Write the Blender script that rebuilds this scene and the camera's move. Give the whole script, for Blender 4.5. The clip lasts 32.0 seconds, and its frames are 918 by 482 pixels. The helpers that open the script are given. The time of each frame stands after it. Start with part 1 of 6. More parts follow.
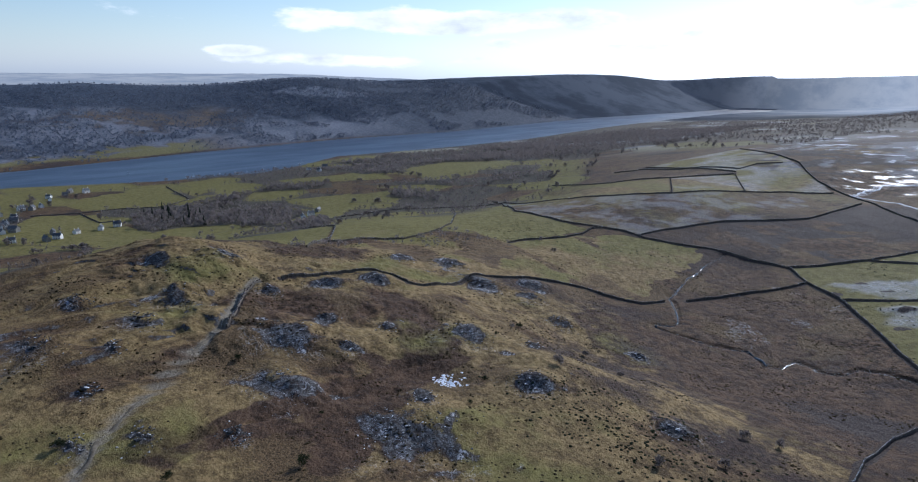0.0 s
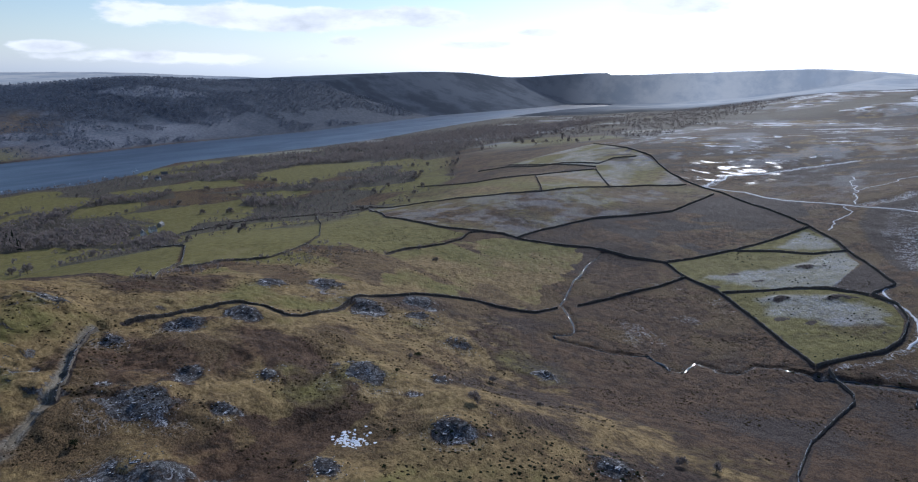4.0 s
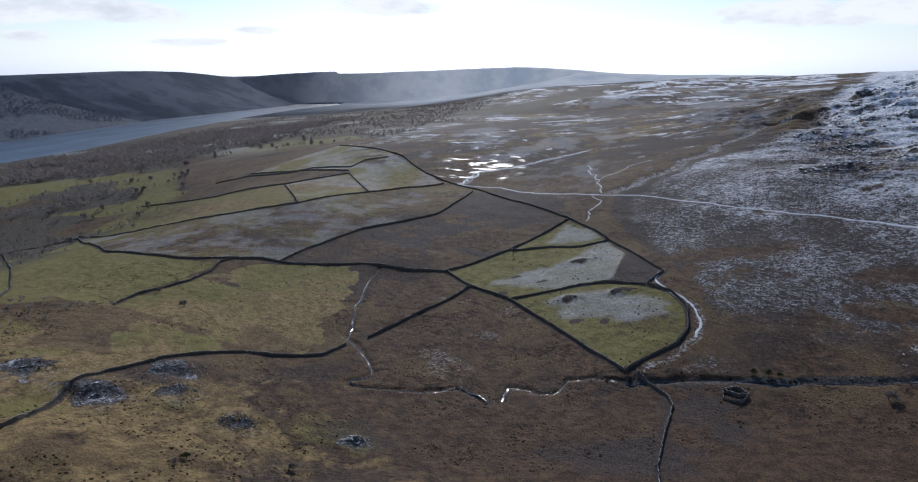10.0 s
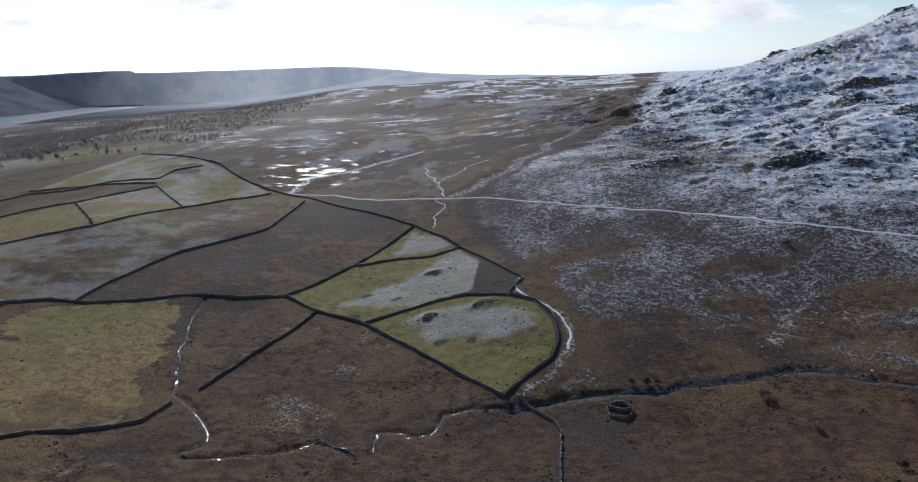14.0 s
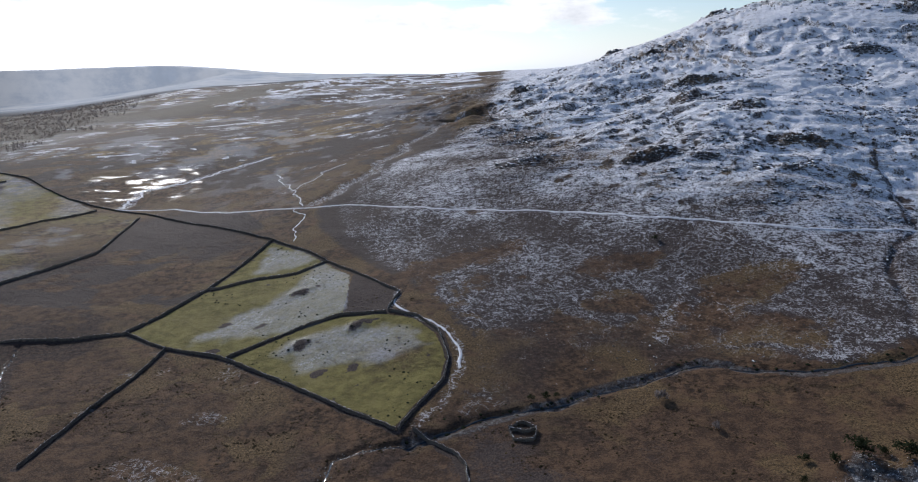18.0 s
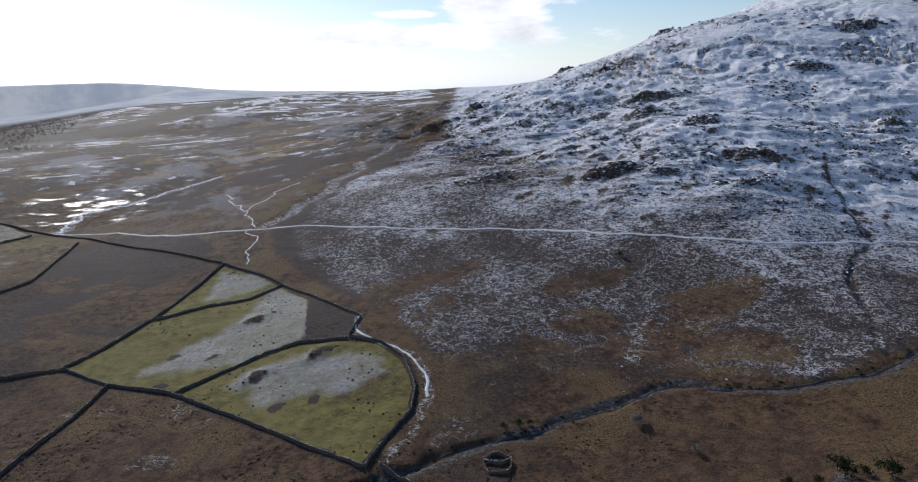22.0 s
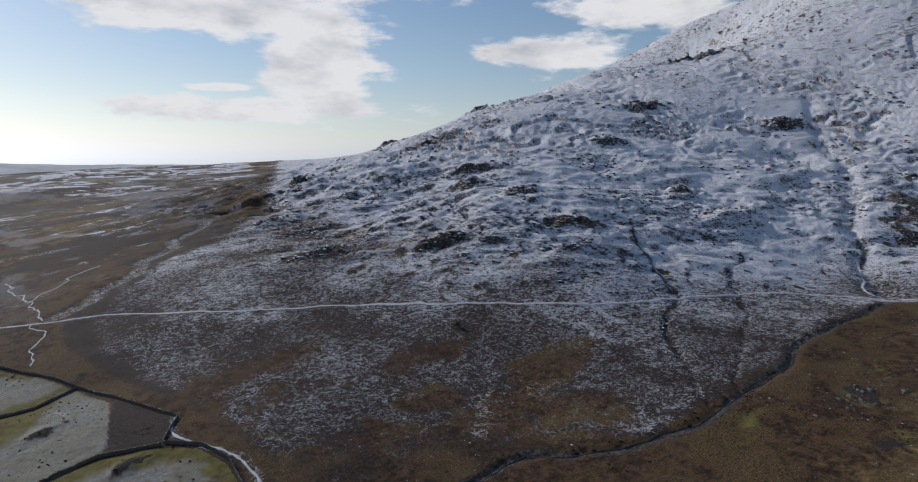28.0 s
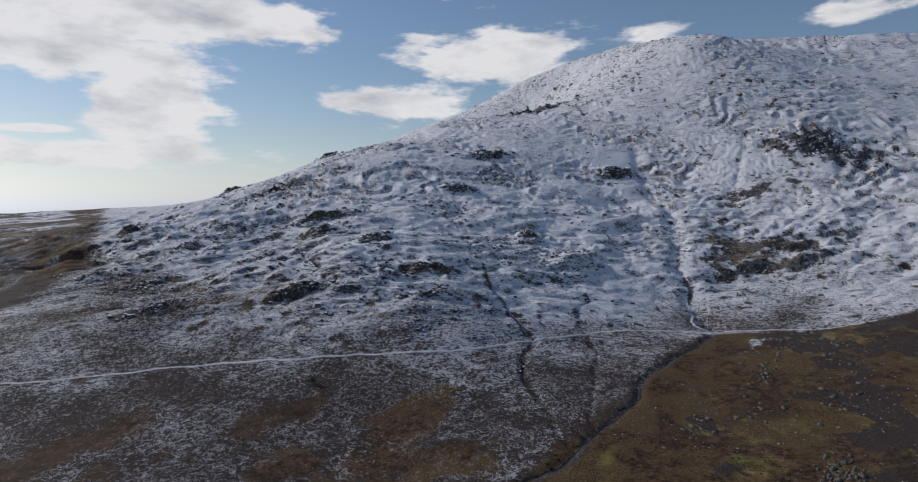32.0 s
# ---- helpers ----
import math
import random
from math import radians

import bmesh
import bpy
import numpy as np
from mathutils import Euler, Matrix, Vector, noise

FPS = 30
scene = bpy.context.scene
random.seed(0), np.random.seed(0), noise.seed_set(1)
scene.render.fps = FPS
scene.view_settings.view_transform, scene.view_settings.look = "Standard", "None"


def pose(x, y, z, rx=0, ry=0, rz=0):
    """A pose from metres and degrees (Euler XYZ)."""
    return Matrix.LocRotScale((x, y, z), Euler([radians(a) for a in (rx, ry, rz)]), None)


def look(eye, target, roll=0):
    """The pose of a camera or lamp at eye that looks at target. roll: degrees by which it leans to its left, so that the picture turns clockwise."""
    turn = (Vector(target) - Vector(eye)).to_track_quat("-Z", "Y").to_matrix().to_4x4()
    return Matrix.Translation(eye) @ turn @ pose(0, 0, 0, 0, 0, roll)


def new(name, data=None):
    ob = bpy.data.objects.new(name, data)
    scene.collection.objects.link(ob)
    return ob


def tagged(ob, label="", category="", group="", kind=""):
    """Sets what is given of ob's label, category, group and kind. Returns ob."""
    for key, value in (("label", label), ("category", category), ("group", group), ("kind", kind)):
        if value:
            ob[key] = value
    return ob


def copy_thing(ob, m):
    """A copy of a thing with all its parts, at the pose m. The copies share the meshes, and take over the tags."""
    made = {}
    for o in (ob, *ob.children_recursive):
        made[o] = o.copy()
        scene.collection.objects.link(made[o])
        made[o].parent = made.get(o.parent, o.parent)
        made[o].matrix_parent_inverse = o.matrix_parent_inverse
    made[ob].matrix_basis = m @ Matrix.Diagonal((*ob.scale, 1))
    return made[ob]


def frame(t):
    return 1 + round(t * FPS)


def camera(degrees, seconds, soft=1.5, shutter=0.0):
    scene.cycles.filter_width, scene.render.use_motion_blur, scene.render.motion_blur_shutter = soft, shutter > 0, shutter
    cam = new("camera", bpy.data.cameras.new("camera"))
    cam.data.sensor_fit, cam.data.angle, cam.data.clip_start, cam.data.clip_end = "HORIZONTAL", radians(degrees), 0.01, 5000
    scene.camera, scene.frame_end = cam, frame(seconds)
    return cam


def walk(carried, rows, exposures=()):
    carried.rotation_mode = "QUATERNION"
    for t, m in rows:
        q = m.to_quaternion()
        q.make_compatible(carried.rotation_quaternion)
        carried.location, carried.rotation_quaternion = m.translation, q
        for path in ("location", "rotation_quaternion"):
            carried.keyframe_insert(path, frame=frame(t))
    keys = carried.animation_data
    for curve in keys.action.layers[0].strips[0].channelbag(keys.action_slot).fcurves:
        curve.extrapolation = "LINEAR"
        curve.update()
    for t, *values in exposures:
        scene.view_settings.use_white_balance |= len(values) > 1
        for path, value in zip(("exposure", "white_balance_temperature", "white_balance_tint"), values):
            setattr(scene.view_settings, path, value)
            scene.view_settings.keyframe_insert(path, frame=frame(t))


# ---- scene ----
cam = camera(70.27, 32.0, soft=1.1)

# seconds, place, heading to the right of +y, tilt, roll
ROWS = [
    (0.0, 99.74, -103.51, 226.64, -45.873, -14.553, 0.176),
    (0.5, 94.35, -101.27, 226.76, -43.802, -14.596, 0.146),
    (1.0, 88.97, -99.00, 226.88, -41.820, -14.617, 0.141),
    (1.5, 83.64, -96.67, 227.01, -39.933, -14.642, 0.059),
    (2.0, 78.38, -94.23, 227.12, -38.280, -14.658, 0.068),
    (2.5, 73.24, -91.68, 227.23, -37.128, -14.673, 0.029),
    (4.5, 55.12, -79.89, 227.08, -30.823, -14.756, 0.061),
    (5.0, 50.86, -76.33, 226.96, -28.459, -14.765, 0.043),
    (5.5, 46.66, -72.63, 226.84, -26.474, -14.761, 0.035),
    (6.0, 42.53, -68.79, 226.73, -24.374, -14.751, 0.035),
    (6.5, 38.50, -64.80, 226.65, -22.217, -14.763, -0.008),
    (7.0, 34.58, -60.64, 226.58, -20.262, -14.771, -0.016),
    (7.5, 30.79, -56.31, 226.51, -18.140, -14.773, -0.032),
    (8.0, 27.15, -51.83, 226.44, -16.737, -14.786, -0.076),
    (8.5, 23.66, -47.22, 226.35, -15.216, -14.800, -0.055),
    (9.0, 20.32, -42.45, 226.28, -13.549, -14.810, -0.097),
    (9.5, 17.14, -37.51, 226.21, -11.699, -14.831, -0.120),
    (10.0, 14.13, -32.40, 226.14, -9.850, -14.855, -0.116),
    (10.5, 11.31, -27.15, 226.05, -8.096, -14.856, -0.148),
    (11.0, 8.68, -21.84, 225.92, -6.521, -14.895, -0.121),
    (11.5, 6.24, -16.46, 225.75, -5.348, -14.897, -0.074),
    (12.0, 3.99, -11.02, 225.53, -3.599, -14.877, -0.026),
    (12.5, 1.92, -5.53, 225.27, -2.518, -14.873, 0.007),
    (13.0, 0.00, -0.00, 225.00, 0.000, -14.879, -0.003),
    (13.5, -1.82, 5.55, 224.77, 1.965, -14.872, 0.013),
    (14.0, -3.54, 11.08, 224.62, 5.803, -14.872, 0.066),
    (14.5, -5.14, 16.53, 224.56, 9.141, -14.878, 0.067),
    (15.0, -6.57, 21.86, 224.58, 11.738, -14.895, 0.108),
    (15.5, -7.85, 27.00, 224.60, 14.191, -14.912, 0.085),
    (17.5, -10.27, 41.63, 224.29, 18.211, -14.946, -0.007),
    (18.0, -10.61, 44.10, 224.19, 19.158, -14.954, -0.004),
    (18.5, -10.92, 46.38, 224.10, 20.016, -14.963, -0.012),
    (19.0, -11.14, 48.46, 224.01, 20.420, -14.960, -0.011),
    (19.5, -11.28, 50.37, 223.91, 21.111, -14.948, -0.028),
    (20.0, -11.37, 52.16, 223.82, 21.631, -14.901, -0.044),
    (20.5, -11.43, 53.84, 223.73, 22.475, -14.607, -0.031),
    (21.0, -11.46, 55.45, 223.62, 22.858, -14.285, -0.029),
    (21.5, -11.45, 56.99, 223.50, 23.173, -13.910, -0.003),
    (22.0, -11.37, 58.47, 223.39, 23.356, -13.516, -0.012),
    (22.5, -11.23, 59.87, 223.29, 23.544, -13.076, -0.009),
    (23.0, -11.04, 61.20, 223.21, 23.308, -12.593, 0.029),
    (23.5, -10.82, 62.50, 223.16, 23.104, -12.085, 0.060),
    (24.0, -10.55, 63.80, 223.14, 23.564, -11.549, 0.082),
    (24.5, -10.27, 65.08, 223.14, 24.363, -11.025, 0.034),
    (26.5, -9.24, 69.37, 223.30, 31.420, -8.912, 0.036),
    (27.0, -8.91, 70.52, 223.20, 33.757, -8.374, 0.067),
    (27.5, -8.57, 71.66, 223.11, 36.255, -7.840, 0.024),
    (28.0, -8.24, 72.80, 223.07, 38.656, -7.320, -0.029),
    (28.5, -7.90, 73.92, 223.08, 40.877, -6.799, -0.062),
    (29.0, -7.52, 75.04, 223.11, 42.889, -6.308, -0.078),
    (29.5, -7.12, 76.14, 223.13, 44.832, -5.797, -0.084),
    (30.0, -6.66, 77.22, 223.17, 46.428, -5.273, -0.121),
    (30.5, -6.15, 78.27, 223.19, 47.921, -4.776, -0.156),
    (31.0, -5.62, 79.29, 223.19, 49.230, -4.272, -0.169),
    (31.5, -5.09, 80.30, 223.19, 50.616, -3.769, -0.171),
    (32.0, -4.57, 81.32, 223.19, 51.733, -3.273, -0.164),
]


def aimed(x, y, z, yaw, tilt, roll):
    a, b = radians(yaw), radians(tilt)
    way = Vector((math.sin(a) * math.cos(b), math.cos(a) * math.cos(b), math.sin(b)))
    eye = Vector((x, y, z))
    return look(eye, eye + way * 100, roll)


walk(cam, [(t, aimed(*row)) for t, *row in ROWS], [
    (0.0, 0.22, 5520.0, 12.0), (3.0, 0.12, 5580.0, 12.0), (8.0, -0.05, 5800.0, 12.0), (13.0, 0.0, 6000.0, 12.0), (18.0, 0.17, 6180.0, 13.0), (23.0, 0.06, 6200.0, 13.0),
    (28.0, -0.34, 6350.0, 13.0), (32.0, -0.36, 6400.0, 13.0)])

# ---- light ----
SUN_AZ, SUN_EL = -10.0, 27.5
# clouds: bearing, angle over the horizon, half width, half height (degrees), thickness
CLOUDS = [(-45.5, 4.0, 15, 0.9, 1.0), (-64, 1.6, 2.0, 0.4, 0.9), (-42, 2.3, 1.6, 0.45, 0.9), (-31.4, 2.0, 3.2, 0.4, 0.8), (-26.3, 3.0, 2.0, 0.4, 0.8), (-55, 0.9, 11, 0.5, 0.6),
          (-15, 5.0, 5.0, 0.8, 0.7), (21.5, 3.9, 13, 1.1, 1.0), (27.0, 8.0, 4.6, 4.6, 1.1), (18, 11, 8, 2.0, 1.0), (27, 14.8, 13, 2.2, 1.1), (46, 9.0, 8, 1.6, 0.95),
          (55, 12.4, 8, 2.3, 0.95), (68.3, 13.6, 3, 1.0, 0.6), (84, 14, 6, 1.2, 0.6), (19, 5.6, 2.5, 0.4, 0.8), (-100, 6, 20, 2.5, 0.9), (130, 10, 30, 4, 0.9), (-160, 12, 30, 5, 0.9)]
world = bpy.data.worlds.new("sky")
scene.world = world
world.use_nodes = True
wt = world.node_tree
wn, wl = wt.nodes, wt.links
wn.clear()
w_out = wn.new("ShaderNodeOutputWorld")
w_bg = wn.new("ShaderNodeBackground")
w_cloud = wn.new("ShaderNodeBackground")
w_mix = wn.new("ShaderNodeMixShader")
w_sky = wn.new("ShaderNodeTexSky")
w_sky.sky_type, w_sky.sun_disc = "NISHITA", False
w_sky.sun_elevation, w_sky.sun_rotation = radians(SUN_EL), radians(SUN_AZ)
w_sky.altitude, w_sky.air_density, w_sky.dust_density, w_sky.ozone_density = 100, 1.0, 0.35, 2.5
w_bg.inputs["Strength"].default_value = 0.100


def wmath(op, *values, clamp=False):
    n = wn.new("ShaderNodeMath")
    n.operation, n.use_clamp = op, clamp
    for k, v in enumerate(values):
        if isinstance(v, bpy.types.NodeSocket):
            wl.new(v, n.inputs[k])
        else:
            n.inputs[k].default_value = v
    return n.outputs[0]


def wnoise(u, v, size, detail, offset):
    c = wn.new("ShaderNodeCombineXYZ")
    for k, value in enumerate((u, v)):
        wl.new(value, c.inputs[k])
    c.inputs[2].default_value = offset
    n = wn.new("ShaderNodeTexNoise")
    n.inputs["Scale"].default_value, n.inputs["Detail"].default_value, n.inputs["Roughness"].default_value = 1 / size, detail, 0.6
    wl.new(c.outputs[0], n.inputs["Vector"])
    return n.outputs[0]


w_dir = wn.new("ShaderNodeTexCoord")
w_xyz = wn.new("ShaderNodeSeparateXYZ")
wl.new(w_dir.outputs["Generated"], w_xyz.inputs[0])
bearing = wmath("MULTIPLY", wmath("ARCTAN2", w_xyz.outputs[0], w_xyz.outputs[1]), 57.2958)
rise = wmath("MULTIPLY", wmath("ARCSINE", w_xyz.outputs[2]), 57.2958)
rise_wide = wmath("MULTIPLY", rise, 2.6)
billow, wisp, shade = wnoise(bearing, rise_wide, 7.0, 7, 0), wnoise(bearing, wmath("MULTIPLY", rise, 6.0), 16.0, 5, 40), wnoise(bearing, wmath("MULTIPLY", wmath("ADD", rise, 0.6), 2.6), 6.0, 5, 80)
# the air near the horizon is milky
w_grey = wn.new("ShaderNodeRGBToBW")
wl.new(w_sky.outputs[0], w_grey.inputs[0])
w_pale = wn.new("ShaderNodeMix")
w_pale.data_type, w_pale.blend_type = "RGBA", "MULTIPLY"
w_pale.inputs[0].default_value, w_pale.inputs[7].default_value = 1.0, (0.90, 0.985, 1.09, 1)
wl.new(w_grey.outputs[0], w_pale.inputs[6])
w_milk = wn.new("ShaderNodeMix")
w_milk.data_type = "RGBA"
wl.new(wmath("MULTIPLY", wmath("EXPONENT", wmath("MULTIPLY", wmath("MAXIMUM", rise, 0.0), -0.28)), 0.88), w_milk.inputs[0])
wl.new(w_sky.outputs[0], w_milk.inputs[6])
wl.new(w_pale.outputs[2], w_milk.inputs[7])
wl.new(w_milk.outputs[2], w_bg.inputs["Color"])
bulk = None
for c_az, c_el, c_w, c_h, c_t in CLOUDS:
    e = wmath("ADD", wmath("POWER", wmath("ABSOLUTE", wmath("DIVIDE", wmath("SUBTRACT", bearing, c_az), c_w)), 2.0),
              wmath("POWER", wmath("ABSOLUTE", wmath("DIVIDE", wmath("SUBTRACT", rise, c_el), c_h)), 2.0))
    k = wmath("MULTIPLY", wmath("EXPONENT", wmath("MULTIPLY", e, -0.8)), c_t)
    bulk = k if bulk is None else wmath("MAXIMUM", bulk, k)
thick = wmath("ADD", bulk, wmath("MULTIPLY", wmath("SUBTRACT", billow, 0.5), 1.7))
thick = wmath("ADD", thick, wmath("MULTIPLY", wmath("SUBTRACT", wisp, 0.56), 0.9))
w_range = wn.new("ShaderNodeMapRange")
w_range.interpolation_type = "SMOOTHSTEP"
wl.new(thick, w_range.inputs[0])
for k, value in enumerate((0.28, 0.58, 0.0, 0.94)):
    w_range.inputs[1 + k].default_value = value
w_tone = wn.new("ShaderNodeMix")
w_tone.data_type = "RGBA"
wl.new(wmath("MULTIPLY", wmath("SUBTRACT", wmath("ADD", shade, wmath("MULTIPLY", thick, 0.12)), 0.55), 3.0, clamp=True), w_tone.inputs[0])
w_tone.inputs[6].default_value, w_tone.inputs[7].default_value = (0.98, 0.98, 0.97, 1), (0.56, 0.58, 0.62, 1)
wl.new(w_tone.outputs[2], w_cloud.inputs["Color"])
w_cloud.inputs["Strength"].default_value = 1.0
wl.new(w_range.outputs[0], w_mix.inputs[0])
wl.new(w_bg.outputs[0], w_mix.inputs[1])
wl.new(w_cloud.outputs[0], w_mix.inputs[2])
wl.new(w_mix.outputs[0], w_out.inputs["Surface"])

sun_data = bpy.data.lights.new("sun", "SUN")
sun_data.energy, sun_data.angle, sun_data.color = 3.2, radians(0.6), (1.0, 0.94, 0.85)
sun = new("sun", sun_data)
_a, _e = radians(SUN_AZ), radians(SUN_EL)
sun.matrix_world = look((0, 0, 900), Vector((0, 0, 900)) - Vector((math.sin(_a) * math.cos(_e), math.cos(_a) * math.cos(_e), math.sin(_e))))

# ---- lie of the land ----
def lattice(ix, iy, seed):
    h = (ix.astype(np.int64) * 374761393 + iy.astype(np.int64) * 668265263 + seed * 1442695041) & 0xFFFFFFFF
    h = ((h ^ (h >> 13)) * 1274126177) & 0xFFFFFFFF
    return ((h ^ (h >> 16)) & 0xFFFF) / 65535.0


def value_noise(x, y, seed):
    """Smooth noise, -1 to 1."""
    ix, iy = np.floor(x), np.floor(y)
    fx, fy = x - ix, y - iy
    fx, fy = fx * fx * (3 - 2 * fx), fy * fy * (3 - 2 * fy)
    a, b = lattice(ix, iy, seed), lattice(ix + 1, iy, seed)
    c, d = lattice(ix, iy + 1, seed), lattice(ix + 1, iy + 1, seed)
    return ((a + (b - a) * fx) * (1 - fy) + (c + (d - c) * fx) * fy) * 2 - 1


def fbm(x, y, size, octaves, seed, gain=0.5):
    total, amp = 0.0, 1.0
    x, y = x / size, y / size
    for k in range(octaves):
        total = total + amp * value_noise(x + 17.3 * k, y - 9.1 * k, seed + k)
        x, y = 0.8 * x * 2.05 + 0.6 * y * 2.05, -0.6 * x * 2.05 + 0.8 * y * 2.05
        amp *= gain
    return total


def smooth(a, b, v):
    t = np.clip((v - a) / (b - a), 0, 1)
    return t * t * (3 - 2 * t)


def bump(x, y, cx, cy, rx, ry, turn=0.0):
    c, s = math.cos(radians(turn)), math.sin(radians(turn))
    u, v = ((x - cx) * c + (y - cy) * s) / rx, (-(x - cx) * s + (y - cy) * c) / ry
    return np.exp(-(u * u + v * v))


def inside(x, y, poly):
    hit = np.zeros(np.shape(x), bool)
    for (x0, y0), (x1, y1) in zip(poly, poly[1:] + poly[:1]):
        if y0 != y1:
            hit ^= ((y0 > y) != (y1 > y)) & (x < (x1 - x0) * (y - y0) / (y1 - y0) + x0)
    return hit


def line_distance(x, y, line):
    best = np.full(np.shape(x), 1e9)
    for (x0, y0), (x1, y1) in zip(line, line[1:]):
        dx, dy = x1 - x0, y1 - y0
        t = np.clip(((x - x0) * dx + (y - y0) * dy) / (dx * dx + dy * dy + 1e-9), 0, 1)
        best = np.minimum(best, np.hypot(x - x0 - t * dx, y - y0 - t * dy))
    return best


# heights over the lake, place by place
MOOR = [(-82, 79, 99), (-85, 161, 81), (-250, 114, 106), (-97, 328, 67), (-5, 273, 67), (47, 296, 75), (-77, 450, 72), (-65, 118, 101),
        (-110, 304, 69), (22, 569, 92), (-117, 151, 91), (90, 374, 90), (93, 264, 76), (43, 636, 105), (-16, 657, 94), (60, 60, 95), (200, -150, 110),
        (-308, 31, 124), (-330, -30, 114), (-225, -46, 115), (-70, -60, 108), (-180, 40, 109), (-470, 60, 66)]
FIELDS = [(-442, 487, 59), (-978, 711, 20), (-283, 627, 90), (-111, 753, 86), (-541, 609, 34), (-565, 532, 33), (-472, 267, 68), (-236, 969, 108),
          (-700, 300, 20), (-1200, 300, 4), (-900, 0, 20), (-900, 1100, 35), (-1150, 1700, 30), (-600, 1500, 80), (-1250, 2500, 30)]
FELL = [(208, 500, 118), (313, 666, 150), (250, 582, 144), (453, 602, 191), (580, 544, 195), (360, 405, 141), (252, 400, 112), (441, 465, 169),
        (583, 452, 187), (324, 244, 103), (207, 321, 91), (552, 269, 120), (444, 317, 123), (512, 238, 120), (984, 484, 275), (793, 294, 181),
        (642, 830, 272), (1233, 829, 423), (558, 870, 242), (504, 905, 222),
        (560, 1160, 212), (648, 1122, 237), (729, 1043, 280), (800, 965, 319)]
SUMMIT = [(1355, 930, 425), (872, 960, 337), (943, 955, 345), (1029, 948, 393), (1515, 1045, 556), (1460, 840, 560), (1380, 656, 556), (1385, 509, 566), (1501, 447, 560),
          (1676, 331, 600), (1792, 190, 596), (2200, 1500, 430), (2300, 800, 450), (2400, 200, 460), (500, 50, 125), (700, 100, 150), (1200, 100, 330)]
PLAIN = [(651, 1488, 190), (1100, 1600, 270), (0, 1500, 118), (0, 2000, 140), (300, 2000, 160), (-500, 2200, 95), (-700, 3000, 90), (0, 3000, 150),
         (700, 3000, 180), (1500, 3000, 200), (-1000, 4000, 60), (0, -1500, 150), (-1500, -1500, 60), (1500, -1500, 250)]
EAST = [(-1900, 300, 10), (-2100, 1300, 60), (-2000, 2300, 80), (-2850, 510, 165), (-2800, 760, 160), (-2690, 1110, 148), (-2610, 1340, 172), (-2520, 1500, 180), (-2440, 1640, 168), (-2350, 2350, 178),
        (-3560, 640, 150), (-3300, 1500, 150), (-2950, 2100, 158), (-3750, 1500, 168), (-2150, 3200, 205), (-1900, 3800, 195), (-1750, 4150, 180), (-2600, 3000, 205), (-1250, 4250, 120)]
# far skyline: bearing, angle over the level eye
RIM = [(-100, -0.3), (-81, -0.25), (-70, -0.35), (-60, -0.3), (-47, -0.75), (-33.4, -0.4), (-28, -0.7), (-18, -0.6), (-12, -0.7), (-4.6, -0.22), (1, -0.45), (5, -0.65),
       (12, -0.65), (19, -0.65), (26, -0.7), (40, 0), (60, 0), (90, 0), (130, 0), (180, 0), (-140, 0)]
LAKE = [(-1500, -500), (-1440, 150), (-1315, 400), (-1285, 600), (-1330, 740), (-1420, 900), (-1375, 1320), (-1375, 1650), (-1480, 2300), (-1530, 2940),
        (-1540, 3500), (-1480, 4050), (-1530, 4340), (-1740, 4300), (-1770, 3600), (-1870, 2700), (-1780, 1700), (-1820, 1150), (-1770, 640), (-1740, 480), (-1690, 220), (-1780, -500)]
# ---- lines of the plan, from above ----
BECK_LOW = [(-134, 444), (-134, 414), (-127, 380), (-124, 355), (-118, 333), (-115, 316), (-103, 304), (-88, 279), (-88, 272), (-96, 264), (-94, 259), (-74, 259),
            (-51, 263), (-39, 269), (-25, 259), (-22, 255), (-15, 258), (-13, 274), (-1, 271), (0, 267), (10, 268), (15, 276), (18, 281), (32, 279), (48, 276)]
BECK_UP = [(48, 276), (68, 278), (85, 281), (99, 280), (116, 276), (132, 280), (148, 279), (162, 277), (183, 279), (193, 278), (212, 262), (232, 247), (252, 243),
           (270, 235), (303, 236), (338, 235), (362, 235), (394, 245), (444, 244), (492, 239), (519, 241)]
ROAD = [(-127, 759), (-69, 729), (-40, 692), (-2, 653), (38, 628), (65, 613), (86, 601), (113, 574), (146, 540), (177, 513), (209, 489), (234, 467), (270, 423),
        (304, 388), (334, 356), (353, 347), (396, 333), (454, 312), (496, 287), (542, 236), (559, 201), (579, 159), (598, 138)]
ROAD_SPUR = [(542, 240), (547, 264), (582, 278), (614, 295)]
PATH_LOW = [(38, 628), (38, 604), (33, 583), (29, 555)]
PATH_UP = [(45, 630), (39, 710), (34, 792)]
PATH_UP_EAST = [(41, 690), (54, 703), (78, 749), (108, 768)]
MOOR_TRACK = [(-119, 760), (-107, 818), (-63, 835), (-19, 864), (37, 897)]
LANE = [(79, 416), (72, 397), (78, 381), (90, 359), (91, 339), (86, 320), (72, 301), (55, 285)]
